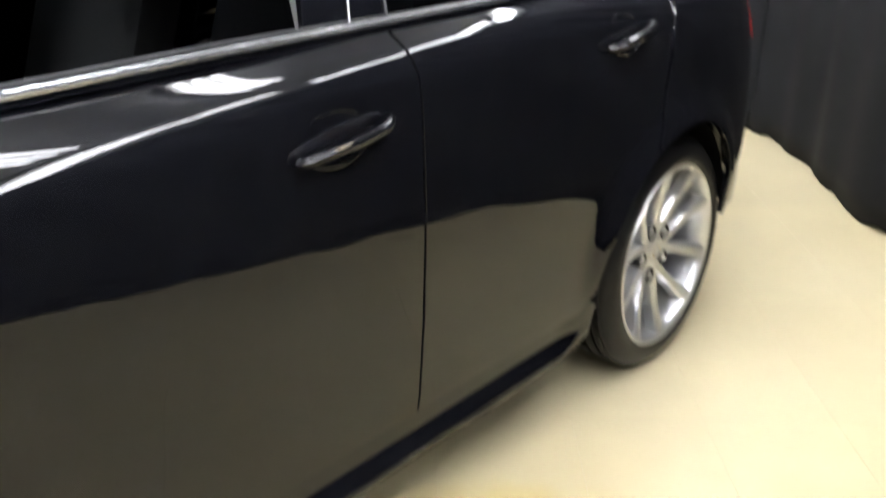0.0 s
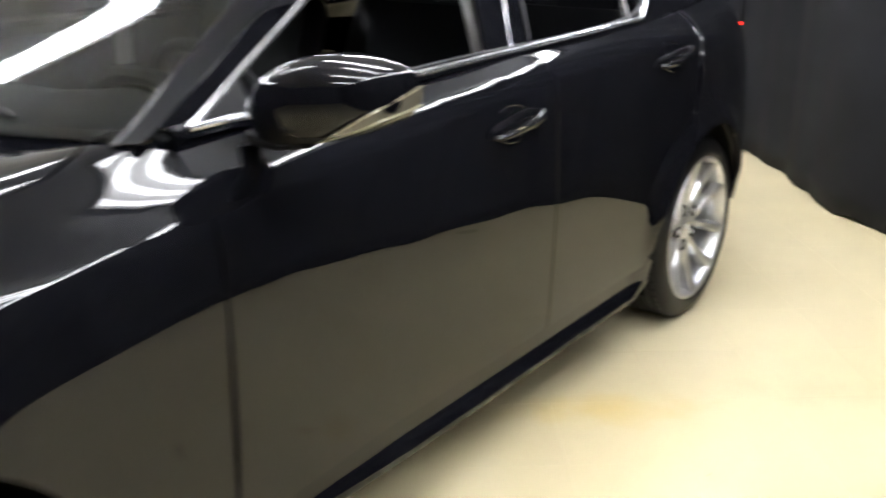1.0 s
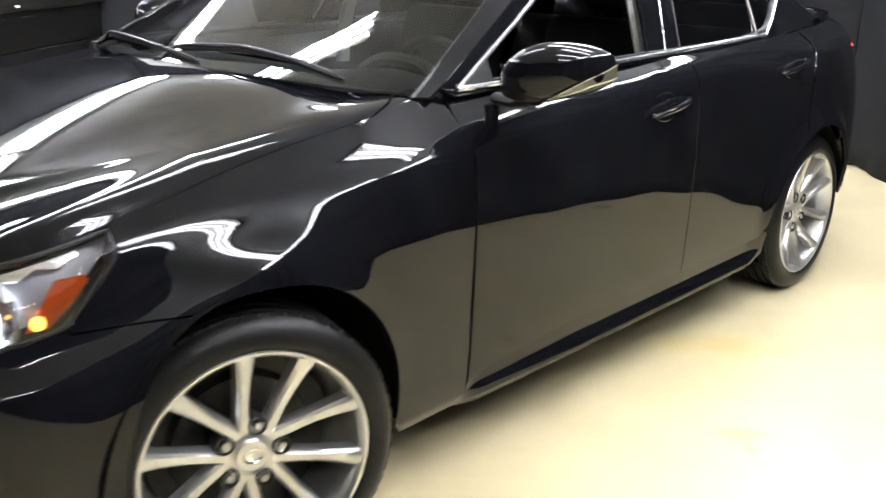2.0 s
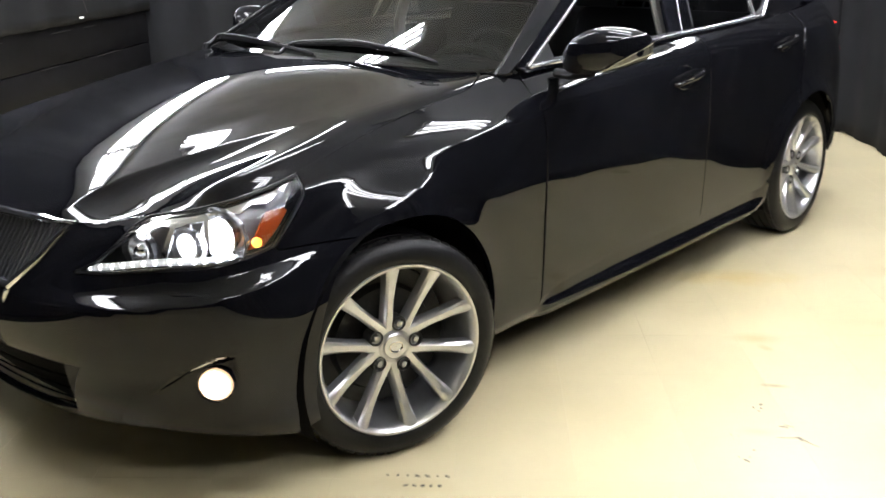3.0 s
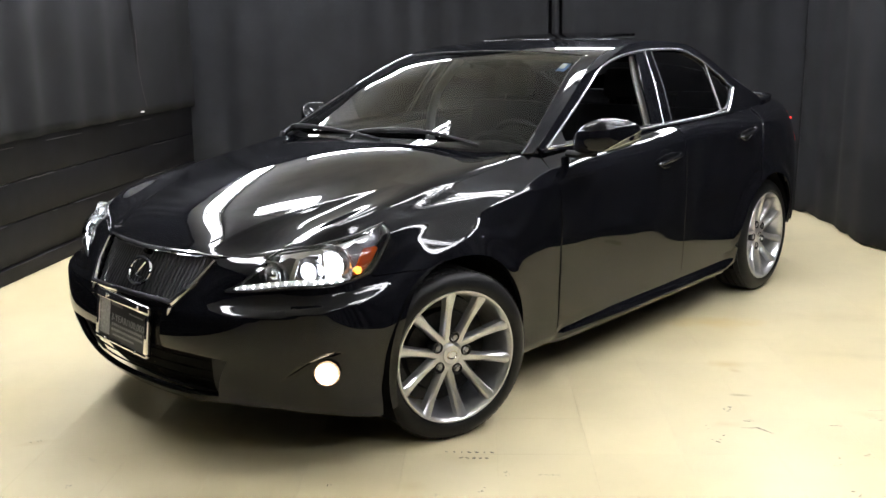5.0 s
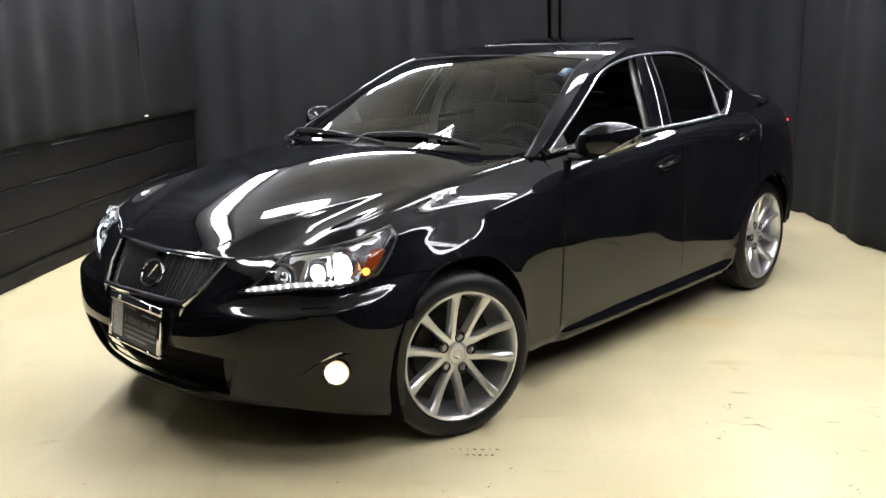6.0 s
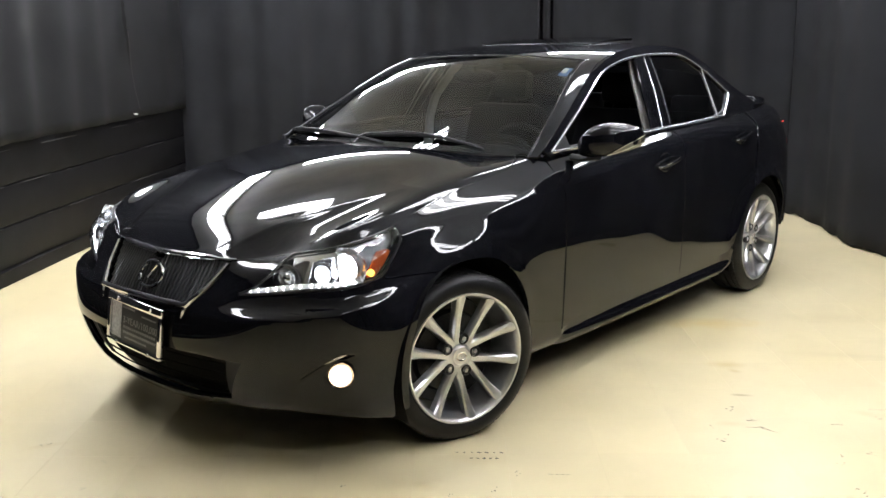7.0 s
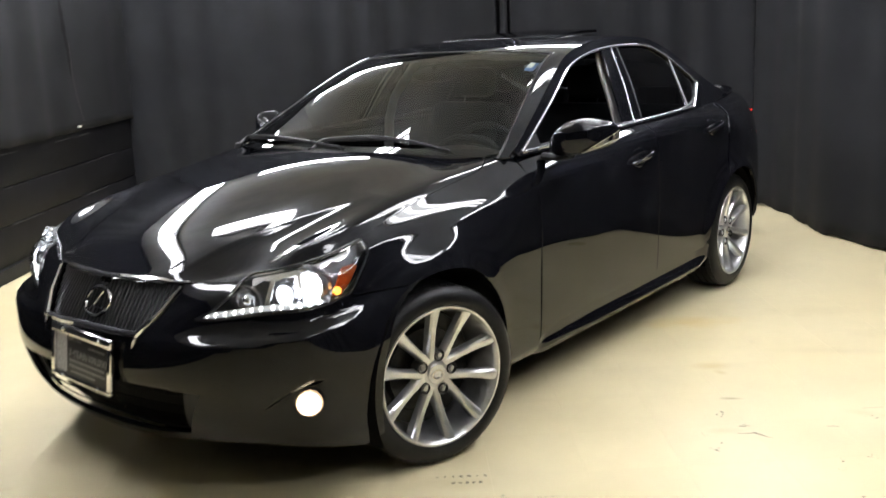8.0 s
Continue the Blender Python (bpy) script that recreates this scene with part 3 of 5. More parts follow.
# outlines in (along the side, height)
LAMP_LOW = [(2.33, 0.632), (2.25, 0.636), (2.20, 0.640), (2.045, 0.655), (1.90, 0.660), (1.818, 0.667), (1.778, 0.674), (1.738, 0.681)]
LAMP = LAMP_LOW + [(1.70, 0.712), (1.655, 0.748), (1.616, 0.782), (1.611, 0.798), (1.613, top_z(1.613) - 0.006)] + top_edge(1.64, 2.12, 0.005, 9) + [(2.16, 0.742), (2.215, 0.697), (2.275, 0.655)]
fender_arch = arc(*CF, ARCH, 70, 199)
# ahead of the wheel the bumper reaches closer to the tyre
front_lip = [(CF[0] + r * math.cos(radians(a)), CF[1] + r * math.sin(radians(a))) for a, r in [(68.5 - 90.5 * k / 28, ARCH - 0.044 * math.sin(min(1, k / 20) * math.pi / 2) ** 2) for k in range(29)]]
fender_poly = [(0.73, 0.245), (0.728, 0.6)] + top_edge(0.728, 1.60, 0.0) + [(1.607, top_z(1.607)), (1.606, 0.793), (1.610, 0.780), (1.649, 0.744), (1.694, 0.708), (1.731, 0.678)] \
    + [(1.727, 0.671), (1.70, 0.669), (1.60, 0.667), (1.50, 0.664)] + [p for p in fender_arch if p[1] > 0.25] + [(0.955, 0.205), (0.74, 0.205)]
front_door = [(0.30, 0.310), (0.60, 0.294), (0.722, 0.268), (0.715, 0.5), (0.72, 0.80), (0.725, 0.93)] + top_edge(0.715, -0.335, 0.0) + [(-0.34, 0.8), (-0.352, 0.5), (-0.347, 0.34), (-0.343, 0.308)]
rear_arch = arc(*CR, ARCH, 6, 62)
SHUT = [(-1.36, 1.030, 0), (-1.325, 1.004, 0), (-1.272, 0.962, 0), (-1.238, 0.90, 0), (-1.228, 0.83, 0), (-1.20, 0.72, 0)]
rear_door = [(-0.350, 0.308), (-0.354, 0.34), (-0.36, 0.5), (-0.348, 0.8), (-0.343, 0.95)] + top_edge(-0.343, -1.33, 0.0) + curve(SHUT, 5) + rear_arch[::-1] + [(-0.955, 0.335), (-0.92, 0.308)]
rear_door = [(p[0], p[1]) for p in rear_door]
quarter = [(p[0] - 0.008, p[1]) for p in curve(SHUT, 5)] + arc(*CR, ARCH, 63.5, 176) + [(-1.722, 0.336), (-1.88, 0.375), (-2.02, 0.62), (-2.03, 0.80)] \
    + [(-2.05, 0.86), (-2.08, top_z(-2.08))] + top_edge(-2.08, -1.368, 0.0)


def shoulder(u0, u1):
    """Lines along the shoulder crease, for the panels' meshes to follow."""
    us = [u0 + (u1 - u0) * k / max(4, round(abs(u1 - u0) / 0.03)) for k in range(max(4, round(abs(u1 - u0) / 0.03)) + 1)]
    return [[(u, Z_K[6](u) + f * (Z_K[7](u) - Z_K[6](u))) for u in us] for f in (-1.2, -0.6, 0.0, 0.25, 0.5, 0.75, 1.0, 1.5, 2.2)]


def both(name, s, material, label=""):
    a = panel(name, s, material, car, label)
    panel(name, s, material, car, label, right=True)
    return a


# ---- bonnet, cowl and wing tops: from the upper edge of the sides to the middle line
MIDLINE = flowing([0.75, 1.05, 1.35, 1.6, 1.8, 1.95, 2.066], [1.032, 1.0155, 0.9715, 0.919, 0.8645, 0.8038, 0.7190])
COWL_U = 0.74


RIDGE = spline([0.7, 1.05, 1.4, 1.65, 1.78, 1.95, 2.15, 2.8], [0.0, 0.002, 0.009, 0.020, 0.022, 0.013, 0.0, 0.0])


def crease_y(x):
    return 0.30 + (2.0 - x) * 0.45


def bonnet(u, t):
    g = side(u, top_z(u))
    below = side(u, top_z(u) - 0.004)
    f = (U_FRONT - u) / (U_FRONT - COWL_U)
    f = f ** 1.25
    xc = 2.064 - f * (2.064 - 1.0)
    c = Vector((xc, 0, MIDLINE(xc)))
    span = (g - c).length
    t1 = (below - g).normalized() * span * (0.27 + 0.28 * min(1, max(0, (u - 0.95) / 0.4)))
    flat = Vector((g.x - c.x, g.y - c.y, 0))
    t0 = flat * 0.9
    p = c * ((1 + 2 * t) * (1 - t) ** 2) + t0 * (t * (1 - t) ** 2) + g * (t * t * (3 - 2 * t)) + t1 * (t * t * (t - 1))
    crown = MIDLINE(p.x) - (0.180 + 0.050 * (p.x - 1.5)) * p.y * p.y
    k = min(1, max(0, (t - 0.5) / 0.45))
    p.z = crown + (p.z - crown) * k * k * (3 - 2 * k)
    # the wing's rounded crest beside the bonnet
    k = min(1, max(0, (t - 0.22) / 0.78))
    p.z += RIDGE(u) * math.sin(math.pi * k ** 4.5) ** 2
    # raised middle with a soft shoulder that runs from the grille's corner to the pillar
    over = p.y - crease_y(p.x)
    fade = min(1, max(0, (2.05 - p.x) / 0.10)) * min(1, max(0, (p.x - 1.35) / 0.5))
    if over > 0 and t < 1:
        p.z -= 0.026 * (1 - math.exp(-over / 0.035)) * fade * (1 - t) ** 0.3
    return p


hood_half = [(COWL_U + 0.075, 0.0), (COWL_U + 0.062, 0.5), (COWL_U + 0.045, 0.785), (0.865, 0.90), (0.935, 0.985), (0.975, 0.995), (2.04, 0.995)] \
    + [(U_FRONT - 0.42, 0.995), (U_FRONT - 0.30, 0.99), (U_FRONT - 0.10, 0.99), (U_FRONT - 0.012, 0.99), (U_FRONT - 0.012, 0.0)]
fold = []      # the crease, as places on the bonnet
for k in range(41):
    u, lo, hi = 1.38 + (U_FRONT - 0.36 - 1.38) * k / 40, 0.0, 0.97
    for _ in range(24):
        t = (lo + hi) / 2
        p = bonnet(u, t)
        lo, hi = (t, hi) if p.y < crease_y(p.x) else (lo, t)
    if 0.02 < lo < 0.96 and inside((u, lo), hood_half):
        fold.append((u, lo))
hs = sheet(hood_half, bonnet, 0.016, 0.02, 0.02, out=1, lines=[[(u, t + e) for u, t in fold] for e in (-0.03, -0.014, 0.0, 0.014, 0.03)])
panel("hood", joined(hs, flipped(hs)), PAINT, car, "glossy black bonnet reflecting the ceiling tubes")
wing_top = [(COWL_U - 0.01, 0.79), (COWL_U + 0.036, 0.79), (0.857, 0.905), (0.925, 0.988), (0.965, 1.0), (COWL_U - 0.01, 1.0)]
both("front_fender", joined(sheet(fender_poly, side, 0.02, 0.012, 0.02, lines=shoulder(0.735, 1.15)), sheet(wing_top, bonnet, 0.03, 0.04, 0.0, out=1)), PAINT)
both("front_door", sheet(front_door, side, 0.035, 0.012, 0.02, lines=shoulder(0.705, -0.328)), PAINT)
both("rear_door", sheet(rear_door, side, 0.035, 0.012, 0.02, lines=shoulder(-0.352, -1.2)), PAINT)
both("rear_quarter", sheet(quarter, side, 0.035, 0.025, 0.02), PAINT)

for f in (1, -1):
    line = [side(p[0] - 0.009, p[1], -0.001) for p in curve(SHUT + [(-1.165, 0.655, 0)], 6)]
    part("quarter_edge", tube([Vector((p.x, p.y * f, p.z)) for p in line], 0.0068, 8), PAINT, car, "rounded edge of the rear quarter")

# ---- sill below the doors
sill = [(0.735, 0.195), (0.735, 0.225), (0.722, 0.262), (0.60, 0.288), (0.30, 0.304), (-0.35, 0.302), (-0.91, 0.302), (-0.955, 0.328), (-0.985, 0.31), (-0.975, 0.21), (-0.93, 0.19)]
SKIRT = spline([0.10, 0.203, 0.210, 0.217, 0.225, 0.245, 0.261, 0.31, 0.6], [-0.02, 0.006, 0.021, 0.0255, 0.025, 0.015, 0.004, 0.003, 0.003])


def sill_skin(u, z):
    p = side(u, z)
    ends = min(1, max(0, (u + 0.985) / 0.12)) * min(1, max(0, (0.735 - u) / 0.05))
    slim = 0.35 + 0.65 * min(1, max(0, (0.735 - u) / 0.5))
    z1 = 0.236 + (z - 0.236) / slim if z > 0.236 else z
    p.y += (plan(u)[1] - 0.028 + SKIRT(z1) * slim - p.y) * ends
    return p


both("side_skirt", sheet(sill, sill_skin, 0.05, 0.006, 0.03), PAINT, "black sill moulding")

# ---- front bumper with the grille opening, intake and lamp cut-outs
INTAKE_IN = [(U_FRONT, 0.425), (U_FRONT - 0.35, 0.42), (U_FRONT - 0.505, 0.413), (U_FRONT - 0.465, 0.35), (U_FRONT - 0.415, 0.256), (U_FRONT - 0.25, 0.235), (U_FRONT, 0.228)]
bumper_half = [(U_FRONT, 0.190), (U_FRONT, 0.228)] + INTAKE_IN[::-1][1:-1] + [(U_FRONT, 0.425), (U_FRONT, 0.571)] \
    + [(U_FRONT - 0.262, 0.574), (U_FRONT - 0.37, 0.705), (U_FRONT - 0.373, 0.722)] \
    + top_edge(U_FRONT - 0.378, 2.165, 0.005, 8) + [(2.168, 0.738), (2.223, 0.696), (2.283, 0.655), (2.339, 0.634)] + [(u, z - 0.005) for u, z in LAMP_LOW] \
    + [(1.730, 0.667), (1.70, 0.665), (1.60, 0.663), (1.50, 0.660)] + front_lip + [(1.72, 0.165), (1.93, 0.203), (2.14, 0.232), (U_FRONT - 0.415, 0.226), (U_FRONT - 0.2, 0.196)]

bs = sheet(bumper_half, side, 0.025, 0.012, 0.02, lines=[[(1.90 + 0.014 * k, brow(1.90 + 0.014 * k) + e) for k in range(15)] for e in (-0.006, -0.003, 0.0, 0.003)])
panel("front_bumper", joined(bs, flipped(bs)), PAINT, car, "glossy black front bumper with a wide lower intake")


def recess(poly, depth, material, name, parent, mirrored=True, label=""):
    """A dark back wall behind an opening of the front."""
    s = sheet(poly, lambda u, z: side(u, z, depth), 0.06, 0.04, 0.0)
    return panel(name, joined(s, flipped(s)) if mirrored else s, material, parent, label)


recess([(U_FRONT, 0.20), (U_FRONT, 0.75), (U_FRONT - 0.42, 0.74), (U_FRONT - 0.62, 0.45), (U_FRONT - 0.55, 0.20)], 0.07, DARK, "radiator_shroud", car)

# grille: bright frame and slanted dark slats
grille = tagged(new("grille"), "dark slatted grille in a bright chrome frame")
grille.parent = car
half = [(U_FRONT, 0.579), (U_FRONT - 0.14, 0.579), (U_FRONT - 0.258, 0.580), (U_FRONT - 0.318, 0.645), (U_FRONT - 0.366, 0.717)]
ring = [side(u, z, -0.004) for u, z in half]
bm = bmesh.new()
add_tube(bm, ring, [0.012, 0.012, 0.012, 0.009, 0.007], 8)
add_tube(bm, [Vector((p.x, -p.y, p.z)) for p in ring], [0.012, 0.012, 0.012, 0.009, 0.007], 8)
tail = [side(U_FRONT - 0.258, 0.580, -0.003), side(U_FRONT - 0.250, 0.555, -0.001), side(U_FRONT - 0.243, 0.535, 0.002)]
for f in (1, -1):
    add_tube(bm, [Vector((p.x, f * p.y, p.z)) for p in tail], [0.008, 0.006, 0.002], 8)
part("grille_frame", bm, CHROME, grille, "chrome grille surround")
bm = bmesh.new()
topline = [side(U_FRONT - 0.39 * k / 10, 0.724 + 0.004 * (k / 10), 0.0) for k in range(11)]
topline = [Vector((p.x, -p.y, p.z)) for p in topline[::-1]] + topline[1:]
add_tube(bm, [p + Vector((-0.004, 0, 0.0)) for p in topline], [0.005] * 3 + [0.012] * 15 + [0.005] * 3, 8)
part("grille_top_bar", bm, CHROME, grille, "chrome strip above the grille")
for k in range(-18, 19):
    u0 = k * 0.0195
    lim = abs(u0)
    lo = 0.580 if lim < 0.255 else 0.580 + (lim - 0.255) * 1.25
    pts = []
    for j in range(5):
        z = lo + (0.722 - lo) * j / 4
        p = side(U_FRONT - abs(u0), z, 0.022)
        y = math.copysign(p.y, u0)
        pts.append(Vector((p.x, y, z)))
    part("slat", tube(pts, 0.0058, 6), SLAT, grille)
bm = bmesh.new()
ring = [Vector((0, 0.064 * math.cos(a), 0.050 * math.sin(a))) for a in [math.tau * k / 32 for k in range(33)]]
m = pose(2.112, 0, 0.648, 0, -28, 0)
add_tube(bm, [m @ p for p in ring], 0.0065, 8, up=m.to_3x3() @ Vector((1, 0, 0)))
add_tube(bm, [m @ Vector((0, 0.014, 0.036)), m @ Vector((0, -0.016, -0.018)), m @ Vector((0, 0.032, -0.022))], 0.0060, 6, up=m.to_3x3() @ Vector((1, 0, 0)))
part("emblem", bm, CHROME, grille, "oval chrome emblem")

# lower intake bars
for z in (0.265, 0.305, 0.345, 0.385):
    pts = [side(U_FRONT - 0.43 * k / 8, z, 0.035) for k in range(9)]
    pts = [Vector((p.x, -p.y, p.z)) for p in pts[::-1]] + pts[1:]
    part("intake_bar", tube(pts, 0.003, 6), DARK, car, "black intake bar")
lip = [side(U_FRONT - 0.415 * k / 8, 0.229 + 0.024 * (k / 8) ** 2, 0.010) for k in range(9)]
lip = [Vector((p.x, -p.y, p.z)) for p in lip[::-1]] + lip[1:]
part("intake_lip", tube(lip, 0.010, 8, 0.6), DARK, car)
for rt in (False, True):    # upright fin inside the intake's outer end
    fin = sheet([(U_FRONT - 0.50, 0.408), (U_FRONT - 0.42, 0.410), (U_FRONT - 0.388, 0.264), (U_FRONT - 0.418, 0.264), (U_FRONT - 0.465, 0.35)], lambda u, z: side(u, z, 0.028), 0.03, 0.03, 0.01)
    panel("intake_fin", fin, TRIM, car, "", rt)


# ---- headlights
def headlight(right):
    lamp = tagged(new("headlight"), "lit projector headlight with a row of white lights and an amber reflector")
    lamp.parent = car
    f = -1 if right else 1

    def fl(p):
        return Vector((p.x, f * p.y, p.z))

    low_z = spline([q[0] for q in LAMP_LOW[::-1]], [q[1] for q in LAMP_LOW[::-1]])

    def bulged(u, z):
        """The cover swells outwards and rolls in towards the bonnet."""
        lo = low_z(u) if u > 1.738 else 0.681 + (1.738 - u) * 0.86
        h = min(1, max(0, (z - lo) / max(0.02, top_z(u) - lo)))
        ends = min(1, max(0, (u - 1.613) / 0.08)) * min(1, max(0, (2.33 - u) / 0.12))
        return side(u, z, -0.026 * math.sin(math.pi * h) * ends)

    panel("lens", sheet(LAMP, bulged, 0.02, 0.01, 0.0), CLEAR, lamp, "clear lamp cover", right)
    inner = list(LAMP)
    panel("reflector", sheet(inner, lambda u, z: side(u, z, 0.055 + 0.03 * math.sin((u - 1.6) * 5) ** 2), 0.04, 0.02, 0.0), LAMPBACK, lamp, "dark silvered lamp housing", right)
    rim = [fl(side(u, z, 0.004)) for u, z in dense(LAMP, 0.05, 0.03)]
    rim.append(rim[0])
    part("gasket", tube(rim, 0.005, 6), TRIM, lamp)
    # row of small white lights along the lower edge
    low = [(2.312, 0.640), (2.235, 0.647), (2.04, 0.667), (1.845, 0.670)]
    fu = spline([0, 1, 2, 3], [p[0] for p in low])
    fz = spline([0, 1, 2, 3], [p[1] for p in low])
    bm = bmesh.new()
    add_tube(bm, [fl(side(fu(3 * k / 14), fz(3 * k / 14), 0.018)) for k in range(15)], [0.004] + [0.0125] * 11 + [0.010, 0.008, 0.005], 8, 0.7)
    part("light_strip", bm, LEDSTRIP, lamp, "frosted strip of white light")
    path = [side(fu(3 * k / 60), fz(3 * k / 60) + 0.001, 0.012) for k in range(61)]
    total = sum((q - p).length for p, q in zip(path, path[1:]))
    places, gone, want = [], 0.0, total * 0.05
    for p, q in zip(path, path[1:]):
        gone += (q - p).length
        if gone >= want:
            places.append(q)
            want += total * 0.075
    for at in places:
        bm = bmesh.new()
        bmesh.ops.create_icosphere(bm, subdivisions=2, radius=0.0075, matrix=Matrix.Translation(fl(at)))
        part("led", bm, LEDS, lamp)
    # silvered strip under the upper edge, added for the white reflection on the cover
    brow_us = [1.68 + 0.44 * k / 10 for k in range(11)]
    band = [(u, top_z(u) - 0.010) for u in brow_us] + [(u, top_z(u) - 0.038 + 0.012 * math.sin(u * 40) ** 2) for u in brow_us[::-1]]
    panel("lens_glare_band", sheet(band, lambda u, z: side(u, z, 0.022), 0.03, 0.012, 0.006), SILVERED, lamp, "silvered strip added for the glare along the cover's upper edge", right)
    # projector bowls
    for u, z, r, m2, nm in ((1.880, 0.716, 0.037, BEAM, "projector"), (1.985, 0.700, 0.023, DIMBEAM, "high_beam"), (2.137, 0.684, 0.025, None, "position_lamp")):
        c = side(u, z, 0.040)
        n = (side(u, z) - side(u, z, 0.05)).normalized()
        n = (n * 0.18 + Vector((1, 0.0, 0.02)) * 0.82).normalized()
        q = n.to_track_quat("Z", "Y").to_matrix().to_4x4()
        mm = Matrix.Translation(c) @ q
        bm = bmesh.new()
        add_lathe(bm, [(r * 1.5, 0.012), (r * 1.44, 0.015), (r * 1.3, 0.004), (r * 1.12, -0.016), (r * 0.98, -0.03)], 32, mm)
        for v in bm.verts:
            v.co = fl(v.co)
        bmesh.ops.recalc_face_normals(bm, faces=bm.faces)
        part(nm + "_bezel", bm, BRIGHT, lamp, "chrome lamp ring")
        bm = bmesh.new()
        rim_m = mm @ Matrix.Diagonal((1.0, 0.82, 1, 1))
        add_lathe(bm, [(r * 2.5, 0.016), (r * 2.3, -0.004), (r * 1.9, -0.012), (r * 1.45, -0.022)], 11, rim_m)
        for v in bm.verts:
            v.co = fl(v.co)
        bmesh.ops.recalc_face_normals(bm, faces=bm.faces)
        part(nm + "_shroud", bm, BRIGHT if m2 else LAMPBACK, lamp, "faceted lamp reflector", smooth=False)
        bm = bmesh.new()
        add_lathe(bm, [(r * 1.0, -0.02), (r * 0.97, -0.006), (r * 0.82, 0.008), (r * 0.5, 0.018), (r * 0.2, 0.022), (0.001, 0.0225)], 28, mm)
        for v in bm.verts:
            v.co = fl(v.co)
        bmesh.ops.recalc_face_normals(bm, faces=bm.faces)
        part(nm, bm, m2 or SILVERED, lamp, "lit round lamp lens" if m2 else "unlit silvered reflector bowl")
    # inner wing of the lamp: bright trims
    panel("divider", sheet([(2.055, 0.672), (2.075, 0.672), (2.045, 0.748), (2.03, 0.748)], lambda u, z: side(u, z, 0.02), 0.02, 0.02, 0.01), SILVERED, lamp, "", right)
    panel("divider", sheet([(1.925, 0.674), (1.945, 0.674), (1.935, 0.772), (1.92, 0.772)], lambda u, z: side(u, z, 0.02), 0.02, 0.02, 0.01), SILVERED, lamp, "", right)
    amber = [(1.812, 0.681), (1.767, 0.682), (1.72, 0.712), (1.672, 0.752), (1.682, 0.762), (1.738, 0.760)]
    panel("amber_reflector", sheet(amber, lambda u, z: side(u, z, 0.012), 0.02, 0.015, 0.01), AMBER, lamp, "orange side reflector", right)
    bm = bmesh.new()
    bmesh.ops.create_icosphere(bm, subdivisions=2, radius=0.013, matrix=Matrix.Translation(fl(side(1.786, 0.695, 0.010))))
    part("side_bulb", bm, AMBERGLOW, lamp, "lit amber bulb")
    return lamp


headlight(False)
headlight(True)


# ---- fog lamps: a small round lamp in a slanted scoop
def fog_lamp(right):
    f = -1 if right else 1
    lamp = tagged(new("fog_lamp"), "lit round warm-white fog lamp in the bumper")
    lamp.parent = car
    u, z = 1.945, 0.370
    c = side(u, z, -0.003)
    n = (side(u, z) - side(u, z, 0.05)).normalized()
    n = (n * 0.75 + Vector((1, 0, 0)) * 0.25).normalized()
    mm = Matrix.Translation(c) @ n.to_track_quat("Z", "Y").to_matrix().to_4x4()
    for nm, prof, mt, lb in (("bezel", [(0.050, -0.02), (0.049, 0.000), (0.047, 0.002), (0.0445, 0.0), (0.043, -0.02)], PAINT, "black ring"),
                             ("fog_reflector", [(0.0435, -0.004), (0.040, 0.002), (0.037, 0.0038)], FOGRIM, "glowing warm rim"),
                             ("bulb_glass", [(0.037, 0.0038), (0.028, 0.007), (0.012, 0.009), (0.001, 0.0095)], FOGGLOW, "glowing warm glass")):
        bm = bmesh.new()
        add_lathe(bm, prof, 32, mm)
        for v in bm.verts:
            v.co.y *= f
        bmesh.ops.recalc_face_normals(bm, faces=bm.faces)
        part(nm, bm, mt, lamp, lb)
    # bright strip laid on the black brow as the lamp's glow along its edge
    pts = [side(2.000 - 0.011 * k, brow(2.000 - 0.011 * k) + 0.001, 0.001) for k in range(7)]
    part("scoop_glint", tube([Vector((p.x, f * p.y, p.z)) for p in pts], [0.002, 0.004, 0.005, 0.005, 0.005, 0.004, 0.002], 6), BRIGHT, lamp)


fog_lamp(False)
fog_lamp(True)

# ---- plate with a bright frame; one line of its writing can be read, the rest are plain bars
plate = tagged(new("plate"), "black dealer plate in a chrome frame with pale writing")
plate.parent = car
PM = pose(2.203, 0.010, 0.478, -4, -6, 0)
part("plate_card", box((-0.006, -0.155, -0.08), (0.0, 0.155, 0.08), 0.002, PM), PLATE, plate)
bm = bmesh.new()
for lo, hi in (((-0.012, -0.165, 0.062), (0.008, 0.165, 0.092)), ((-0.012, -0.165, -0.092), (0.008, 0.165, -0.078)), ((-0.012, -0.165, -0.079), (0.008, -0.148, 0.063)), ((-0.012, 0.148, -0.079), (0.008, 0.165, 0.063))):
    add_box(bm, lo, hi, PM, 0.003)
part("plate_frame", bm, CHROME, plate, "chrome plate frame")
part("print_block", box((0.0, -0.145, -0.07), (0.0012, -0.085, 0.06), 0.0, PM), PALEPRINT, plate, "pale printed column")
for z0, z1, y0, y1, n in ((-0.027, -0.018, -0.07, 0.13, 15), (-0.046, -0.037, -0.07, 0.135, 17), (-0.064, -0.057, -0.06, 0.08, 10), (0.046, 0.054, -0.075, 0.0, 6), (0.036, 0.042, 0.04, 0.13, 8)):
    w = (y1 - y0) / n
    for k in range(n):
        part("printed_bar", box((0.0, y0 + k * w, z0), (0.0012, y0 + k * w + w * 0.66, z1), 0.0, PM), GREYPRINT, plate)
words = bpy.data.curves.new("plate_line", "FONT")
words.body, words.size, words.extrude = "3-YEAR/100,000", 0.036, 0.0006
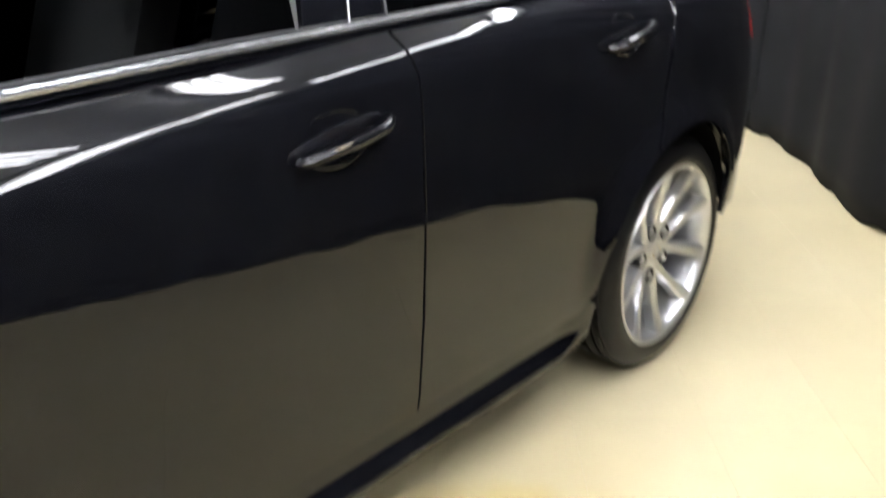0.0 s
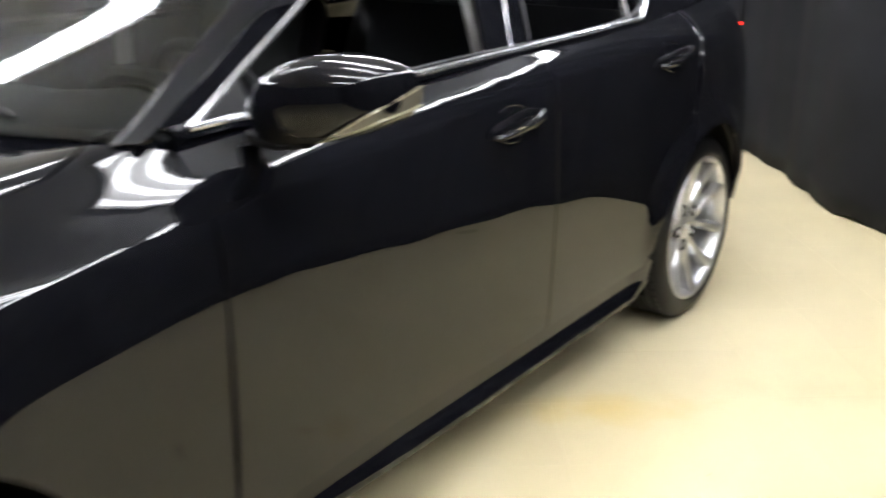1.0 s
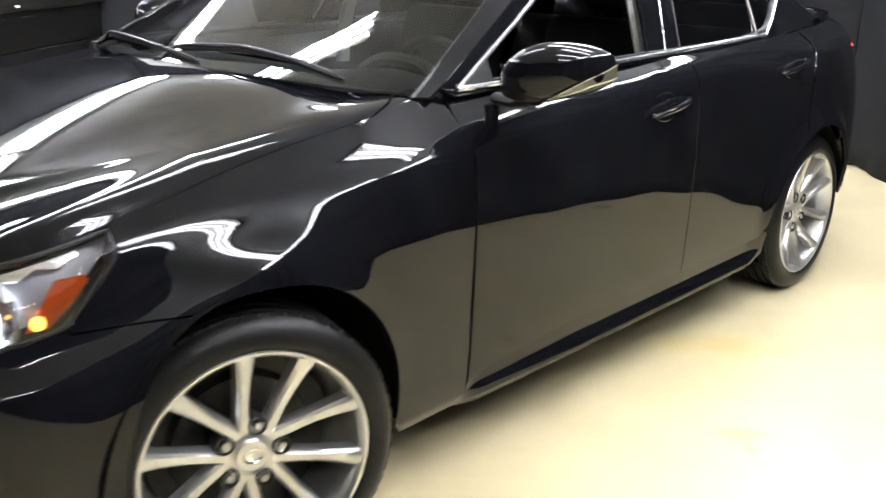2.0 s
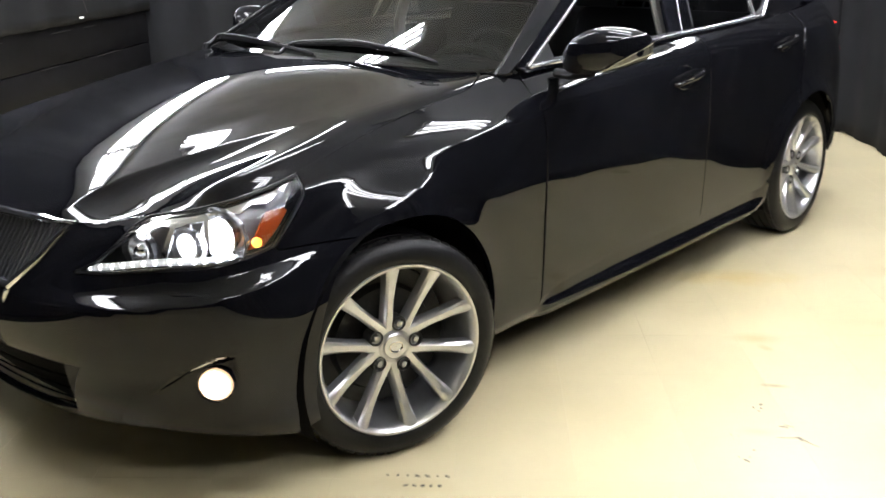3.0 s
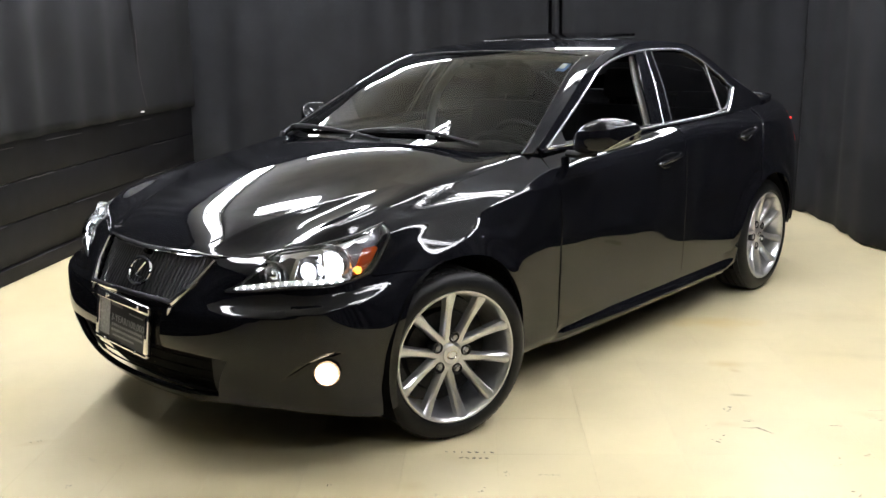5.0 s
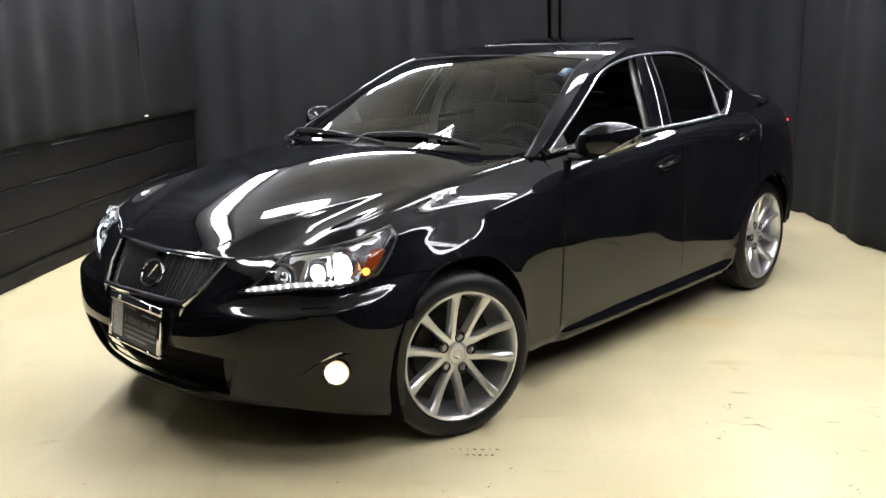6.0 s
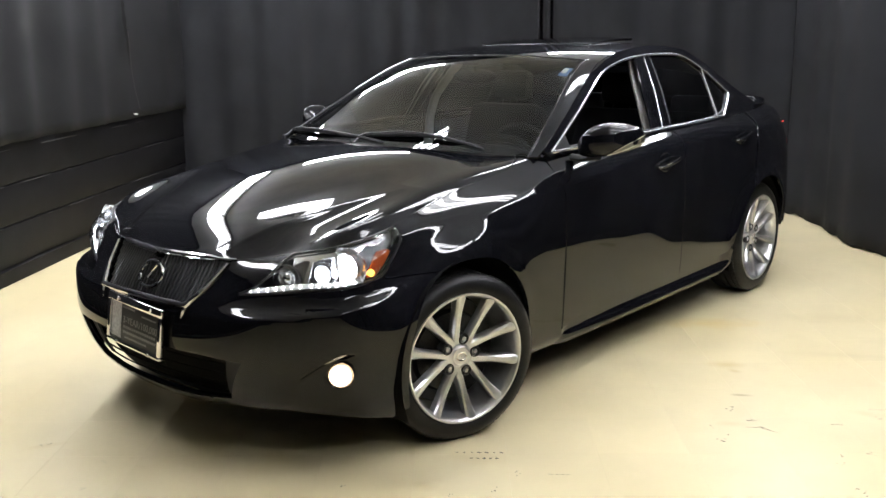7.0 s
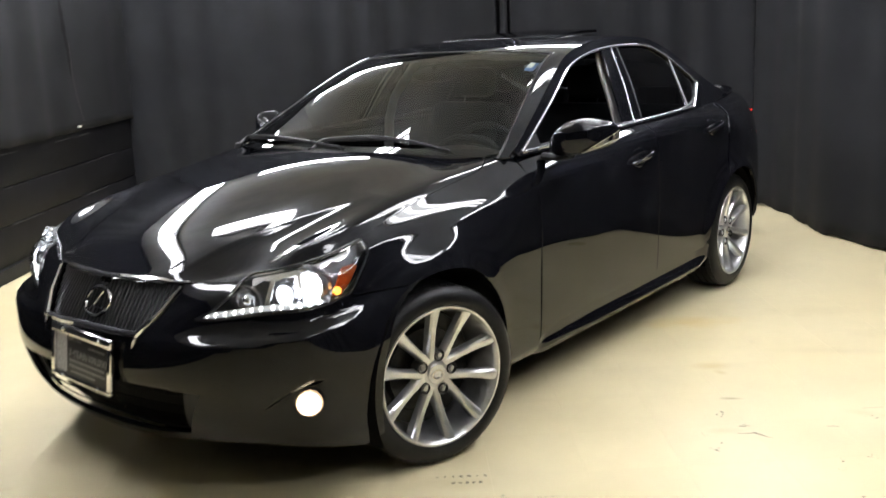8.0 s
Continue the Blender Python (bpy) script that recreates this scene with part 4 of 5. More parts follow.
lines = bpy.data.objects.new("plate_line", words)
scene.collection.objects.link(lines)
bpy.context.view_layer.update()
me = bpy.data.meshes.new_from_object(lines.evaluated_get(bpy.context.evaluated_depsgraph_get()))
bpy.data.objects.remove(lines)
wide = max(v.co.x for v in me.vertices)
turned = Matrix(((0, 0, 1, 0.001), (0.212 / wide, 0, 0, -0.075), (0, 1, 0, -0.008), (0, 0, 0, 1)))
me.transform(PM @ turned)
me.materials.clear()
me.materials.append(GREYPRINT)
lettering = new("lettering", me)
lettering.parent = plate
tagged(lettering, "pale printed line of words")
for y in (-0.10, 0.10):
    for z in (0.077, -0.085):
        bm = bmesh.new()
        bmesh.ops.create_uvsphere(bm, u_segments=12, v_segments=8, radius=0.008, matrix=PM @ Matrix.Translation((0.007, y, z)))
        part("screw", bm, CHROME, plate)
part("plate_mount", box((-0.06, -0.12, -0.07), (-0.006, 0.12, 0.07), 0.003, PM), TRIM, plate)

# ==== cabin: glass sides, pillars, roof ====
BELT_Y = spline([-1.9, -1.365, -0.9, 0.0, 0.70, 0.9], [0.66, 0.735, 0.800, 0.803, 0.786, 0.765])
BELT_Z = spline([-1.9, -0.9, 0.0, 0.70, 0.9], [1.05, 1.03, 1.015, 0.992, 0.968])


def cabin(x, z):
    h = z - BELT_Z(x)
    return Vector((x, BELT_Y(x) - 0.42 * h - 0.36 * h * max(h, 0), z))


DLO = [(0.69, 1.004), (0.55, 1.078), (0.40, 1.153), (0.235, 1.235), (0.085, 1.304), (-0.07, 1.342), (-0.25, 1.367), (-0.50, 1.379), (-0.752, 1.372), (-0.86, 1.342), (-0.96, 1.290),
       (-1.08, 1.225), (-1.19, 1.162), (-1.19, 1.145), (-0.99, 1.054), (-0.9, 1.044), (-0.335, 1.030), (0.0, 1.023), (0.35, 1.012)]
KX = [(0.80, 0.980), (0.655, 1.058), (0.49, 1.146), (0.325, 1.232), (0.165, 1.310), (0.04, 1.356), (-0.11, 1.388), (-0.27, 1.408), (-0.52, 1.422), (-0.81, 1.406), (-1.02, 1.335), (-1.19, 1.257), (-1.42, 1.165), (-1.60, 1.10), (-1.74, 1.046)]
CX = [(0.985, 1.004), (0.80, 1.090), (0.605, 1.181), (0.42, 1.272), (0.225, 1.342), (0.035, 1.384), (-0.12, 1.412), (-0.28, 1.432), (-0.55, 1.448), (-0.87, 1.440), (-1.10, 1.394), (-1.30, 1.328), (-1.58, 1.215), (-1.78, 1.145), (-1.95, 1.080)]
sk = list(range(len(KX)))
kx, kz = spline(sk, [p[0] for p in KX]), spline(sk, [p[1] for p in KX])
mx, mz = spline(sk, [p[0] for p in CX]), spline(sk, [p[1] for p in CX])


def canopy(s, w, sink=0.0):
    """Over the cabin: s runs from the foot of the windscreen over the roof to the boot, w from rail (-1) to rail (1)."""
    k = cabin(kx(s), kz(s))
    a = abs(w) ** 2.2
    return Vector((mx(s) + (k.x - mx(s)) * a, k.y * w, mz(s) + (k.z - mz(s)) * a - sink))


side_outline = [(0.735, 1.013)] + KX[1:] + [(-1.70, 1.046), (-1.45, 1.036), (-1.25, 1.034), (-1.05, 1.028), (-0.9, 1.024), (-0.335, 1.014), (0.0, 1.008), (0.35, 0.997), (0.705, 0.988)]
both("cabin_frame", sheet(side_outline, cabin, 0.03, 0.02, 0.022, [DLO]), PAINT, "black pillars and roof rail")
roof = sheet([(5.05, -0.995), (11.0, -0.995), (11.0, 0.995), (5.05, 0.995)], canopy, 0.15, 0.05, 0.02, [[(7.2, -0.62), (9.0, -0.62), (9.0, 0.62), (7.2, 0.62)]], out=-1)
panel("roof", roof, PAINT, car, "glossy black roof")
panel("windshield", sheet([(0.12, -0.95), (4.93, -0.865), (4.93, 0.865), (0.12, 0.95)], canopy, 0.2, 0.06, 0.006, out=-1), SHIELD, car, "clear windscreen reflecting the ceiling")
for f in (-1, 1):
    a_post = sheet([(0.12, f * 0.953), (5.03, f * 0.870), (5.03, f * 0.997), (0.16, f * 0.997)], lambda s, w: canopy(s, w) + Vector((0.3, 0, 1)).normalized() * 0.005 * min(1, max(0, s - 0.4)) * math.sin(math.pi * min(1, max(0, (abs(w) - 0.87) / 0.13))), 0.15, 0.016, 0.012, out=-1)
    panel("windshield_pillar", a_post, PAINT, car, "glossy black windscreen pillar")
    part("windshield_trim", tube([canopy(0.1 + 4.85 * k / 16, f * (0.953 - 0.085 * k / 16)) for k in range(17)], 0.006, 6, 0.5), TRIM, car)
part("windshield_trim", tube([canopy(4.98, -0.88 + 1.76 * k / 16) for k in range(17)], 0.008, 6, 0.5), TRIM, car)
panel("rear_window", sheet([(11.05, -0.94), (13.9, -0.94), (13.9, 0.94), (11.05, 0.94)], canopy, 0.2, 0.08, 0.006, out=-1), DARKGLASS, car, "dark tinted rear window")


def boot(u, w):
    g = side(u, top_z(u))
    f = (-1.70 - u) / (-1.70 - U_REAR)
    c = Vector((-1.93 - 0.30 * f, 0, 1.066 + 0.01 * f))
    a = abs(w) ** 2.0
    return Vector((c.x + (g.x - c.x) * a, g.y * w, c.z + (g.z - c.z) * a))


panel("trunk_lid", sheet([(-1.70, -0.999), (U_REAR + 0.02, -0.999), (U_REAR + 0.02, 0.999), (-1.70, 0.999)], boot, 0.04, 0.08, 0.02, out=-1), PAINT, car)
rear_half = [(-2.085, 0.855), (-2.035, 0.80), (-2.028, 0.62), (-1.885, 0.370), (-1.80, 0.345), (-1.95, 0.31), (U_REAR, 0.27), (U_REAR, top_z(U_REAR)), (-2.5, top_z(-2.5)), (-2.09, top_z(-2.09))]
rs = sheet(rear_half, side, 0.05, 0.04, 0.02)
panel("rear_bumper", joined(rs, flipped(rs)), PAINT, car)

# glazing: front door windows are wound down on the driver's side
pane_r = [(-0.455, 1.379), (-0.50, 1.379), (-0.752, 1.372), (-0.86, 1.342), (-0.945, 1.298), (-0.90, 1.046), (-0.355, 1.031), (-0.41, 1.2)]
pane_q = [(-0.96, 1.290), (-1.08, 1.225), (-1.19, 1.162), (-1.19, 1.145), (-0.99, 1.054), (-0.915, 1.046)]
pane_f = [(0.69, 1.004), (0.55, 1.078), (0.40, 1.153), (0.235, 1.235), (0.085, 1.304), (-0.07, 1.342), (-0.25, 1.367), (-0.33, 1.371), (-0.19, 1.027), (0.0, 1.023), (0.35, 1.012)]


def glass_skin(x, z):
    p = cabin(x, z)
    p.y -= 0.008
    return p


both("rear_door_window", sheet(pane_r, glass_skin, 0.08, 0.06, 0.004), DARKGLASS, "dark tinted rear side window")
both("quarter_window", sheet(pane_q, glass_skin, 0.08, 0.06, 0.004), DARKGLASS)
panel("front_door_window", sheet(pane_f, glass_skin, 0.08, 0.06, 0.004), SHIELD, car, "clear side window", True)
b_pillar = [(-0.30, 1.369), (-0.455, 1.378), (-0.41, 1.2), (-0.348, 1.028), (-0.165, 1.024), (-0.215, 1.2)]
both("pillar_cover", sheet(b_pillar, lambda x, z: cabin(x, z) - Vector((0, 0.003, 0)), 0.04, 0.04, 0.012), PAINT, "black door pillar cover")
for f, rt in ((1, False), (-1, True)):
    dl = [cabin(*p) + Vector((0, 0.004, 0)) for p in DLO]
    dl = [Vector((p.x, p.y * f, p.z)) for p in dl]
    up = curve(dl[:13], 4)
    part("window_chrome", tube(up, 0.0058, 8), BRIGHT, car, "bright window surround")
    lo = curve(dl[12:] + [dl[0]], 4)
    part("belt_chrome", tube(lo, 0.0068, 8), BRIGHT, car, "bright belt moulding")
    lip = [Vector((p.x, p.y - f * 0.013, p.z + 0.004)) for p in curve([dl[13], dl[15], dl[17], dl[18], dl[0]], 6)]
    part("belt_seal", tube(lip, 0.009, 8), TRIM, car, "matt black window seal")
    for ends, rad, mt in (((-0.395, 1.374, -0.262, 1.028), 0.0024, BRIGHT), ((-0.455, 1.377, -0.350, 1.030), 0.004, TRIM)):
        q = [cabin(ends[0], ends[1]), cabin((ends[0] + ends[2]) / 2, (ends[1] + ends[3]) / 2), cabin(ends[2], ends[3])]
        part("pillar_strip", tube([Vector((p.x, p.y * f, p.z)) for p in q], rad, 6), mt, car)
    q = [cabin(-0.952, 1.293), cabin(-0.907, 1.047)]
    part("window_divider", tube([Vector((p.x, p.y * f, p.z)) for p in q], 0.0048, 6), BRIGHT, car, "slim bright window divider")
    # inner pillar trim, pale grey
    pts = [(-0.25, 0.74, 0.86), (-0.25, 0.725, 1.02), (-0.255, 0.68, 1.145), (-0.305, 0.61, 1.268), (-0.345, 0.575, 1.335)]
    part("pillar_trim", tube([Vector((a - (0.0 if f > 0 else 0.05), f * b, c)) for a, b, c in pts], [0.036, 0.036, 0.034, 0.033, 0.036], 8, 0.5, up=Vector((0, 1, 0))), GREYTRIM, car, "pale grey inner pillar trim")

# tilted sunroof panel and its dark opening
sun = sheet([(7.15, -0.58), (8.7, -0.58), (8.7, 0.58), (7.15, 0.58)], lambda s, w: canopy(s, w) + Vector((0, 0, 0.003 + 0.022 * (s - 7.15) / 1.55)), 0.2, 0.1, 0.012, out=-1)
panel("sunroof", sun, DARKGLASS, car, "tinted glass sunroof tilted open")
panel("headliner", sheet([(5.1, -0.96), (10.9, -0.96), (10.9, 0.96), (5.1, 0.96)], lambda s, w: canopy(s, w * 0.97, 0.045), 0.3, 0.1, 0.0, out=1), LEATHER, car)

# cowl below the windscreen, wipers
cw = sheet([(COWL_U - 0.05, 0.0), (COWL_U - 0.05, 0.92), (COWL_U + 0.10, 0.92), (COWL_U + 0.10, 0.0)], lambda u, t: bonnet(u, t) - Vector((0, 0, 0.008)), 0.03, 0.06, 0.0, out=1)
panel("cowl", joined(cw, flipped(cw)), TRIM, car)
for track in ([(0.42, -0.10), (0.50, 0.08), (0.57, 0.27), (0.48, 0.51), (0.27, 0.715)], [(0.50, -0.92), (0.46, -0.72), (0.43, -0.52), (0.33, -0.17), (0.20, 0.10)]):
    w = new("wiper")
    w.parent = car
    on = [canopy(a, b) for a, b in track]
    lift = Vector((0.45, 0, 0.9))
    foot = on[0] + Vector((0.05, -0.03, -0.03))
    part("arm", tube(curve([foot] + [p + lift * h for p, h in zip(on[:4], (0.012, 0.022, 0.022, 0.016))], 5), [0.011] * 6 + [0.0065] * 15, 8, 0.6), TRIM, w)
    part("blade", tube(curve([p + lift * h for p, h in zip(on, (0.006, 0.009, 0.009, 0.009, 0.005))], 5), [0.003] + [0.0065] * 19 + [0.003], 6, 1.3), TRIM, w)
    part("arm_cap", tube([foot + Vector((0.0, 0, -0.01)), foot + Vector((0, 0, 0.012))], [0.018, 0.012], 10), TRIM, w)

# inner shell behind the gaps, floor pan and wheel wells
shell = [(0.93, 0.20), (0.93, 0.86), (0.70, 0.93), (0.0, 0.97), (-0.9, 0.99), (-1.0, 0.7), (-0.93, 0.20)]
both("inner_shell", sheet(shell, lambda u, z: side(u, z, 0.03), 0.1, 0.08, 0.0), DARK)
part("underbody", box((-2.1, -0.66, 0.175), (1.8, 0.66, 0.21), 0.02), DARK, car)
part("firewall", box((0.86, -0.70, 0.2), (0.90, 0.70, 0.93), 0.01), DARK, car)
for cx, f in ((CF[0], 1), (CR[0], 1), (CF[0], -1), (CR[0], -1)):
    bm = bmesh.new()
    rings = []
    lo, hi = (-25, 205) if cx > 0 else (-20, 170)
    for y in (0.50, 0.60, 0.80, 0.866):
        rings.append([bm.verts.new((cx + (ARCH + 0.006) * math.cos(a), f * y, CF[1] + (ARCH + 0.006) * math.sin(a))) for a in [math.radians(lo + (hi - lo) * k / 30) for k in range(31)]])
    for a, b in zip(rings, rings[1:]):
        for k in range(30):
            bm.faces.new((a[k], a[k + 1], b[k + 1], b[k]))
    bm.faces.new(rings[0])
    part("wheel_well", bm, DARK, car)


# ==== wheels ====
def wheel(x, f, steer, turn):
    w = tagged(new("wheel"), "silver ten-spoke alloy wheel with a black tyre")
    w.parent = car
    out = pose(x, f * (0.790 if x > 0 else 0.775), HUB_Z, 0, 0, (0 if f > 0 else 180) + steer)
    m = out @ pose(0, 0, 0, -90, 0, 0)      # local z points outwards
    bm = bmesh.new()
    T = TYRE_R
    add_lathe(bm, [(0.238, 0.082), (0.246, 0.101), (0.253, 0.108), (0.266, 0.111), (0.285, 0.108), (0.300, 0.100), (0.311, 0.088), (T - 0.002, 0.074), (T, 0.062), (T, 0.058), (T - 0.007, 0.057), (T - 0.007, 0.051), (T, 0.050),
                   (T, 0.024), (T - 0.007, 0.023), (T - 0.007, 0.015), (T, 0.014), (T, -0.014), (T - 0.007, -0.015), (T - 0.007, -0.023), (T, -0.024), (T, -0.050), (T - 0.007, -0.051), (T, -0.058), (T - 0.004, -0.085), (0.30, -0.106), (0.26, -0.112), (0.225, -0.10)], 72, m)
    bmesh.ops.recalc_face_normals(bm, faces=bm.faces)
    part("tyre", bm, RUBBER, w, "black rubber tyre")
    bm = bmesh.new()
    for k in range(60):     # shoulder blocks of the tread
        a = k * math.tau / 60
        q = m @ pose(0, 0, 0, 0, 0, math.degrees(a)) @ pose(T - 0.005, 0, 0.066, 0, 12, 0)
        add_box(bm, (-0.006, -0.0125, -0.014), (0.004, 0.0125, 0.014), q)
    part("tread", bm, RUBBER, w)
    bm = bmesh.new()
    add_lathe(bm, [(0.247, 0.094), (0.249, 0.104), (0.2465, 0.108), (0.241, 0.107), (0.235, 0.100), (0.229, 0.084), (0.224, 0.05), (0.217, 0.0), (0.212, -0.05), (0.218, -0.09)], 72, m)
    bmesh.ops.recalc_face_normals(bm, faces=bm.faces)
    part("rim", bm, ALLOY, w, "silver rim")
    bm = bmesh.new()
    add_lathe(bm, [(0.001, -0.005), (0.15, -0.005), (0.152, -0.02), (0.16, -0.03), (0.205, -0.032)], 48, m)
    bmesh.ops.recalc_face_normals(bm, faces=bm.faces)
    part("brake_disc", bm, STEEL, w)
    bm = bmesh.new()
    add_lathe(bm, [(0.062, 0.0), (0.072, 0.040), (0.070, 0.050), (0.060, 0.057), (0.042, 0.062), (0.037, 0.064), (0.034, 0.068), (0.001, 0.069)], 40, m)
    bmesh.ops.recalc_face_normals(bm, faces=bm.faces)
    part("hub", bm, ALLOY, w)
    bm = bmesh.new()
    add_tube(bm, [m @ Vector((0.020 * math.cos(a), 0.015 * math.sin(a), 0.0700)) for a in [math.tau * k / 20 for k in range(21)]], 0.0025, 5)
    part("cap_emblem", bm, CHROME, w)
    for p in range(5):
        a0 = math.radians(turn + 72 * p)
        for s in (-1, 1):
            bm = bmesh.new()
            a_in, a_out = a0 + s * math.radians(6), a0 + s * math.radians(19.5)
            rows = []
            for k in range(9):
                t = k / 8
                foot = Vector((0.048 * math.cos(a_in), 0.048 * math.sin(a_in), 0))
                tip = Vector((0.243 * math.cos(a_out), 0.243 * math.sin(a_out), 0))
                at, e = foot.lerp(tip, t), (tip - foot).normalized()
                g = Vector((-e.y, e.x, 0))
                hw = 0.0165 - 0.0040 * math.sin(t * math.pi) + 0.0045 * t * t
                h = 0.060 + 0.045 * t - 0.006 * math.sin(math.pi * t)
                prof = [(-hw * 1.15, h - 0.035), (-hw, h - 0.007), (-hw * 0.55, h), (hw * 0.55, h), (hw, h - 0.007), (hw * 1.15, h - 0.035)]
                rows.append([bm.verts.new(m @ (at + g * y + Vector((0, 0, z)))) for y, z in prof])
            for r0, r1 in zip(rows, rows[1:]):
                for k in range(5):
                    bm.faces.new((r0[k], r0[k + 1], r1[k + 1], r1[k]))
            bm.faces.new(rows[-1])
            bmesh.ops.recalc_face_normals(bm, faces=bm.faces)
            part("spoke", bm, ALLOY, w)
        an = a0 + math.radians(36)
        q = m @ Matrix.Translation((0.066 * math.cos(an), 0.066 * math.sin(an), 0.053))
        bm = bmesh.new()
        add_lathe(bm, [(0.0215, -0.03), (0.0215, 0.0110), (0.0200, 0.0130), (0.0180, 0.0130), (0.0165, 0.000), (0.001, 0.000)], 16, q)
        bmesh.ops.recalc_face_normals(bm, faces=bm.faces)
        part("nut_well", bm, NUTWELL, w)
        bm = bmesh.new()
        add_lathe(bm, [(0.0105, 0.0), (0.0105, 0.010), (0.008, 0.013), (0.001, 0.0135)], 6, q)
        bmesh.ops.recalc_face_normals(bm, faces=bm.faces)
        part("wheel_nut", bm, NUT, w)


STEER = -18.0
for x, f, st, turn in ((AXLE, 1, STEER, 149), (-AXLE, 1, 0, 113), (AXLE, -1, STEER, 149), (-AXLE, -1, 0, 113)):
    wheel(x, f, st, turn)


# ==== door mirrors, handles, tail lamps ====
MIRROR_ROWS = ((0.865, 0.615, 0.56, 1.003, 1.034), (0.885, 0.66, 0.545, 0.991, 1.066), (0.92, 0.690, 0.525, 0.984, 1.102), (0.96, 0.690, 0.505, 0.985, 1.126),
               (1.005, 0.672, 0.50, 0.992, 1.133), (1.05, 0.640, 0.488, 1.005, 1.124), (1.085, 0.595, 0.478, 1.022, 1.110), (1.10, 0.555, 0.476, 1.040, 1.092))


def door_mirror(right):
    f = -1 if right else 1
    top = tagged(new("door_mirror"), "glossy black door mirror with a clear turn signal strip")
    top.parent = car
    back = 0.0 if f > 0 else 0.09
    bm = bmesh.new()
    rings = []
    for y, xf, xr, z0, z1 in MIRROR_ROWS:
        ring = []
        for k in range(20):
            a = math.tau * k / 20
            c, s = math.cos(a), math.sin(a)
            cx, cz, rx, rz = (xf + xr) / 2, (z0 + z1) / 2, (xf - xr) / 2, (z1 - z0) / 2
            e = 0.75 if c > 0 else 0.35
            ring.append(bm.verts.new((cx - back + rx * math.copysign(abs(c) ** e, c), f * (y if f > 0 else 0.79 + (y - 0.87) * 0.5), cz + rz * math.copysign(abs(s) ** 0.7, s))))
        rings.append(ring)
    for a, b in zip(rings, rings[1:]):
        for k in range(20):
            bm.faces.new((a[k], a[(k + 1) % 20], b[(k + 1) % 20], b[k]))
    bm.faces.new(rings[0])
    bm.faces.new(rings[-1])
    bmesh.ops.recalc_face_normals(bm, faces=bm.faces)
    ob = part("shell", bm, PAINT, top)
    mod = ob.modifiers.new("round", "SUBSURF")
    mod.levels = mod.render_levels = 2
    part("foot", tube([Vector((0.575 - back, f * 0.81, 0.975)), Vector((0.575 - back, f * (0.87 if f > 0 else 0.82), 0.972)), Vector((0.575 - back, f * (0.935 if f > 0 else 0.84), 0.995))], [0.022, 0.022, 0.036], 12, 0.7), TRIM, top)
    ys = [r[0] for r in MIRROR_ROWS]
    fit = [spline(ys, [r[k] for r in MIRROR_ROWS]) for k in (1, 2, 3, 4)]

    def lens_point(v, h):
        """The pointed lens runs along the lower front edge and wraps round the outer end."""
        if v <= 0.65:
            s = v / 0.65
            y = 1.015 + 0.074 * s ** 0.85
            xf, xr, z0, z1 = [c(y) for c in fit]
            a = radians(-58 + 10 * s + h * (2 + 33 * s))
            c, q = math.cos(a), math.sin(a)
            p = Vector(((xf + xr) / 2 + ((xf - xr) / 2 + 0.0015) * c ** 0.75, y + 0.001, (z0 + z1) / 2 + (z1 - z0) / 2 * math.copysign(abs(q) ** 0.7, q)))
        else:
            s = (v - 0.65) / 0.35
            p0 = lens_point(0.65, h)
            p0 = Vector((p0.x + back, 1.090, p0.z))
            p = Vector((p0.x + (0.485 - p0.x) * s, 1.090 + 0.0105 * min(1, s * 1.6), p0.z + (1.045 + 0.034 * h - p0.z) * s))
        return p if 0.65 < v else Vector((p.x - back, p.y, p.z))

    def seat(v, h):
        p = lens_point(v, h)
        x = p.x - back if v > 0.65 else p.x
        return Vector((x, f * (p.y if f > 0 else 0.79 + (p.y - 0.87) * 0.5), p.z))

    grid = [[seat(i / 20, j / 6) for j in range(7)] for i in range(21)]
    faces = [(i * 7 + j, i * 7 + j + 1, i * 7 + j + 8, i * 7 + j + 7) for i in range(20) for j in range(6)]
    lens = tagged(mesh_object("signal_lens", [p for row in grid for p in row], faces, SIGNAL, top), "clear turn signal lens")
    part("lens_edge", tube([seat(k / 20, 0.06) for k in range(21)], 0.0022, 6), SIGNALEDGE, lens, "pale lens edge")
    part("lens_edge", tube([seat(k / 20, 0.95) for k in range(4, 21)], 0.0014, 6), SIGNALEDGE, lens, "pale lens edge")
    bm = bmesh.new()
    add_lathe(bm, [(0.001, 0.0), (0.06, 0.0), (0.062, -0.003)], 28, pose(0.488 - back, f * (0.975 if f > 0 else 0.845), 1.058, 0, -90, 0) @ Matrix.Diagonal((0.9, 1.5 if f > 0 else 0.8, 1, 1)))
    part("mirror_glass", bm, MIRROR, top, "mirror glass")
    tri = [(0.685, 1.006), (0.56, 1.065), (0.555, 1.008)]
    panel("sail", sheet(tri, lambda x, z: cabin(x, z) + Vector((0, 0.002, 0)), 0.05, 0.03, 0.01), TRIM, top, "", right)
    return top


door_mirror(False)
door_mirror(True)


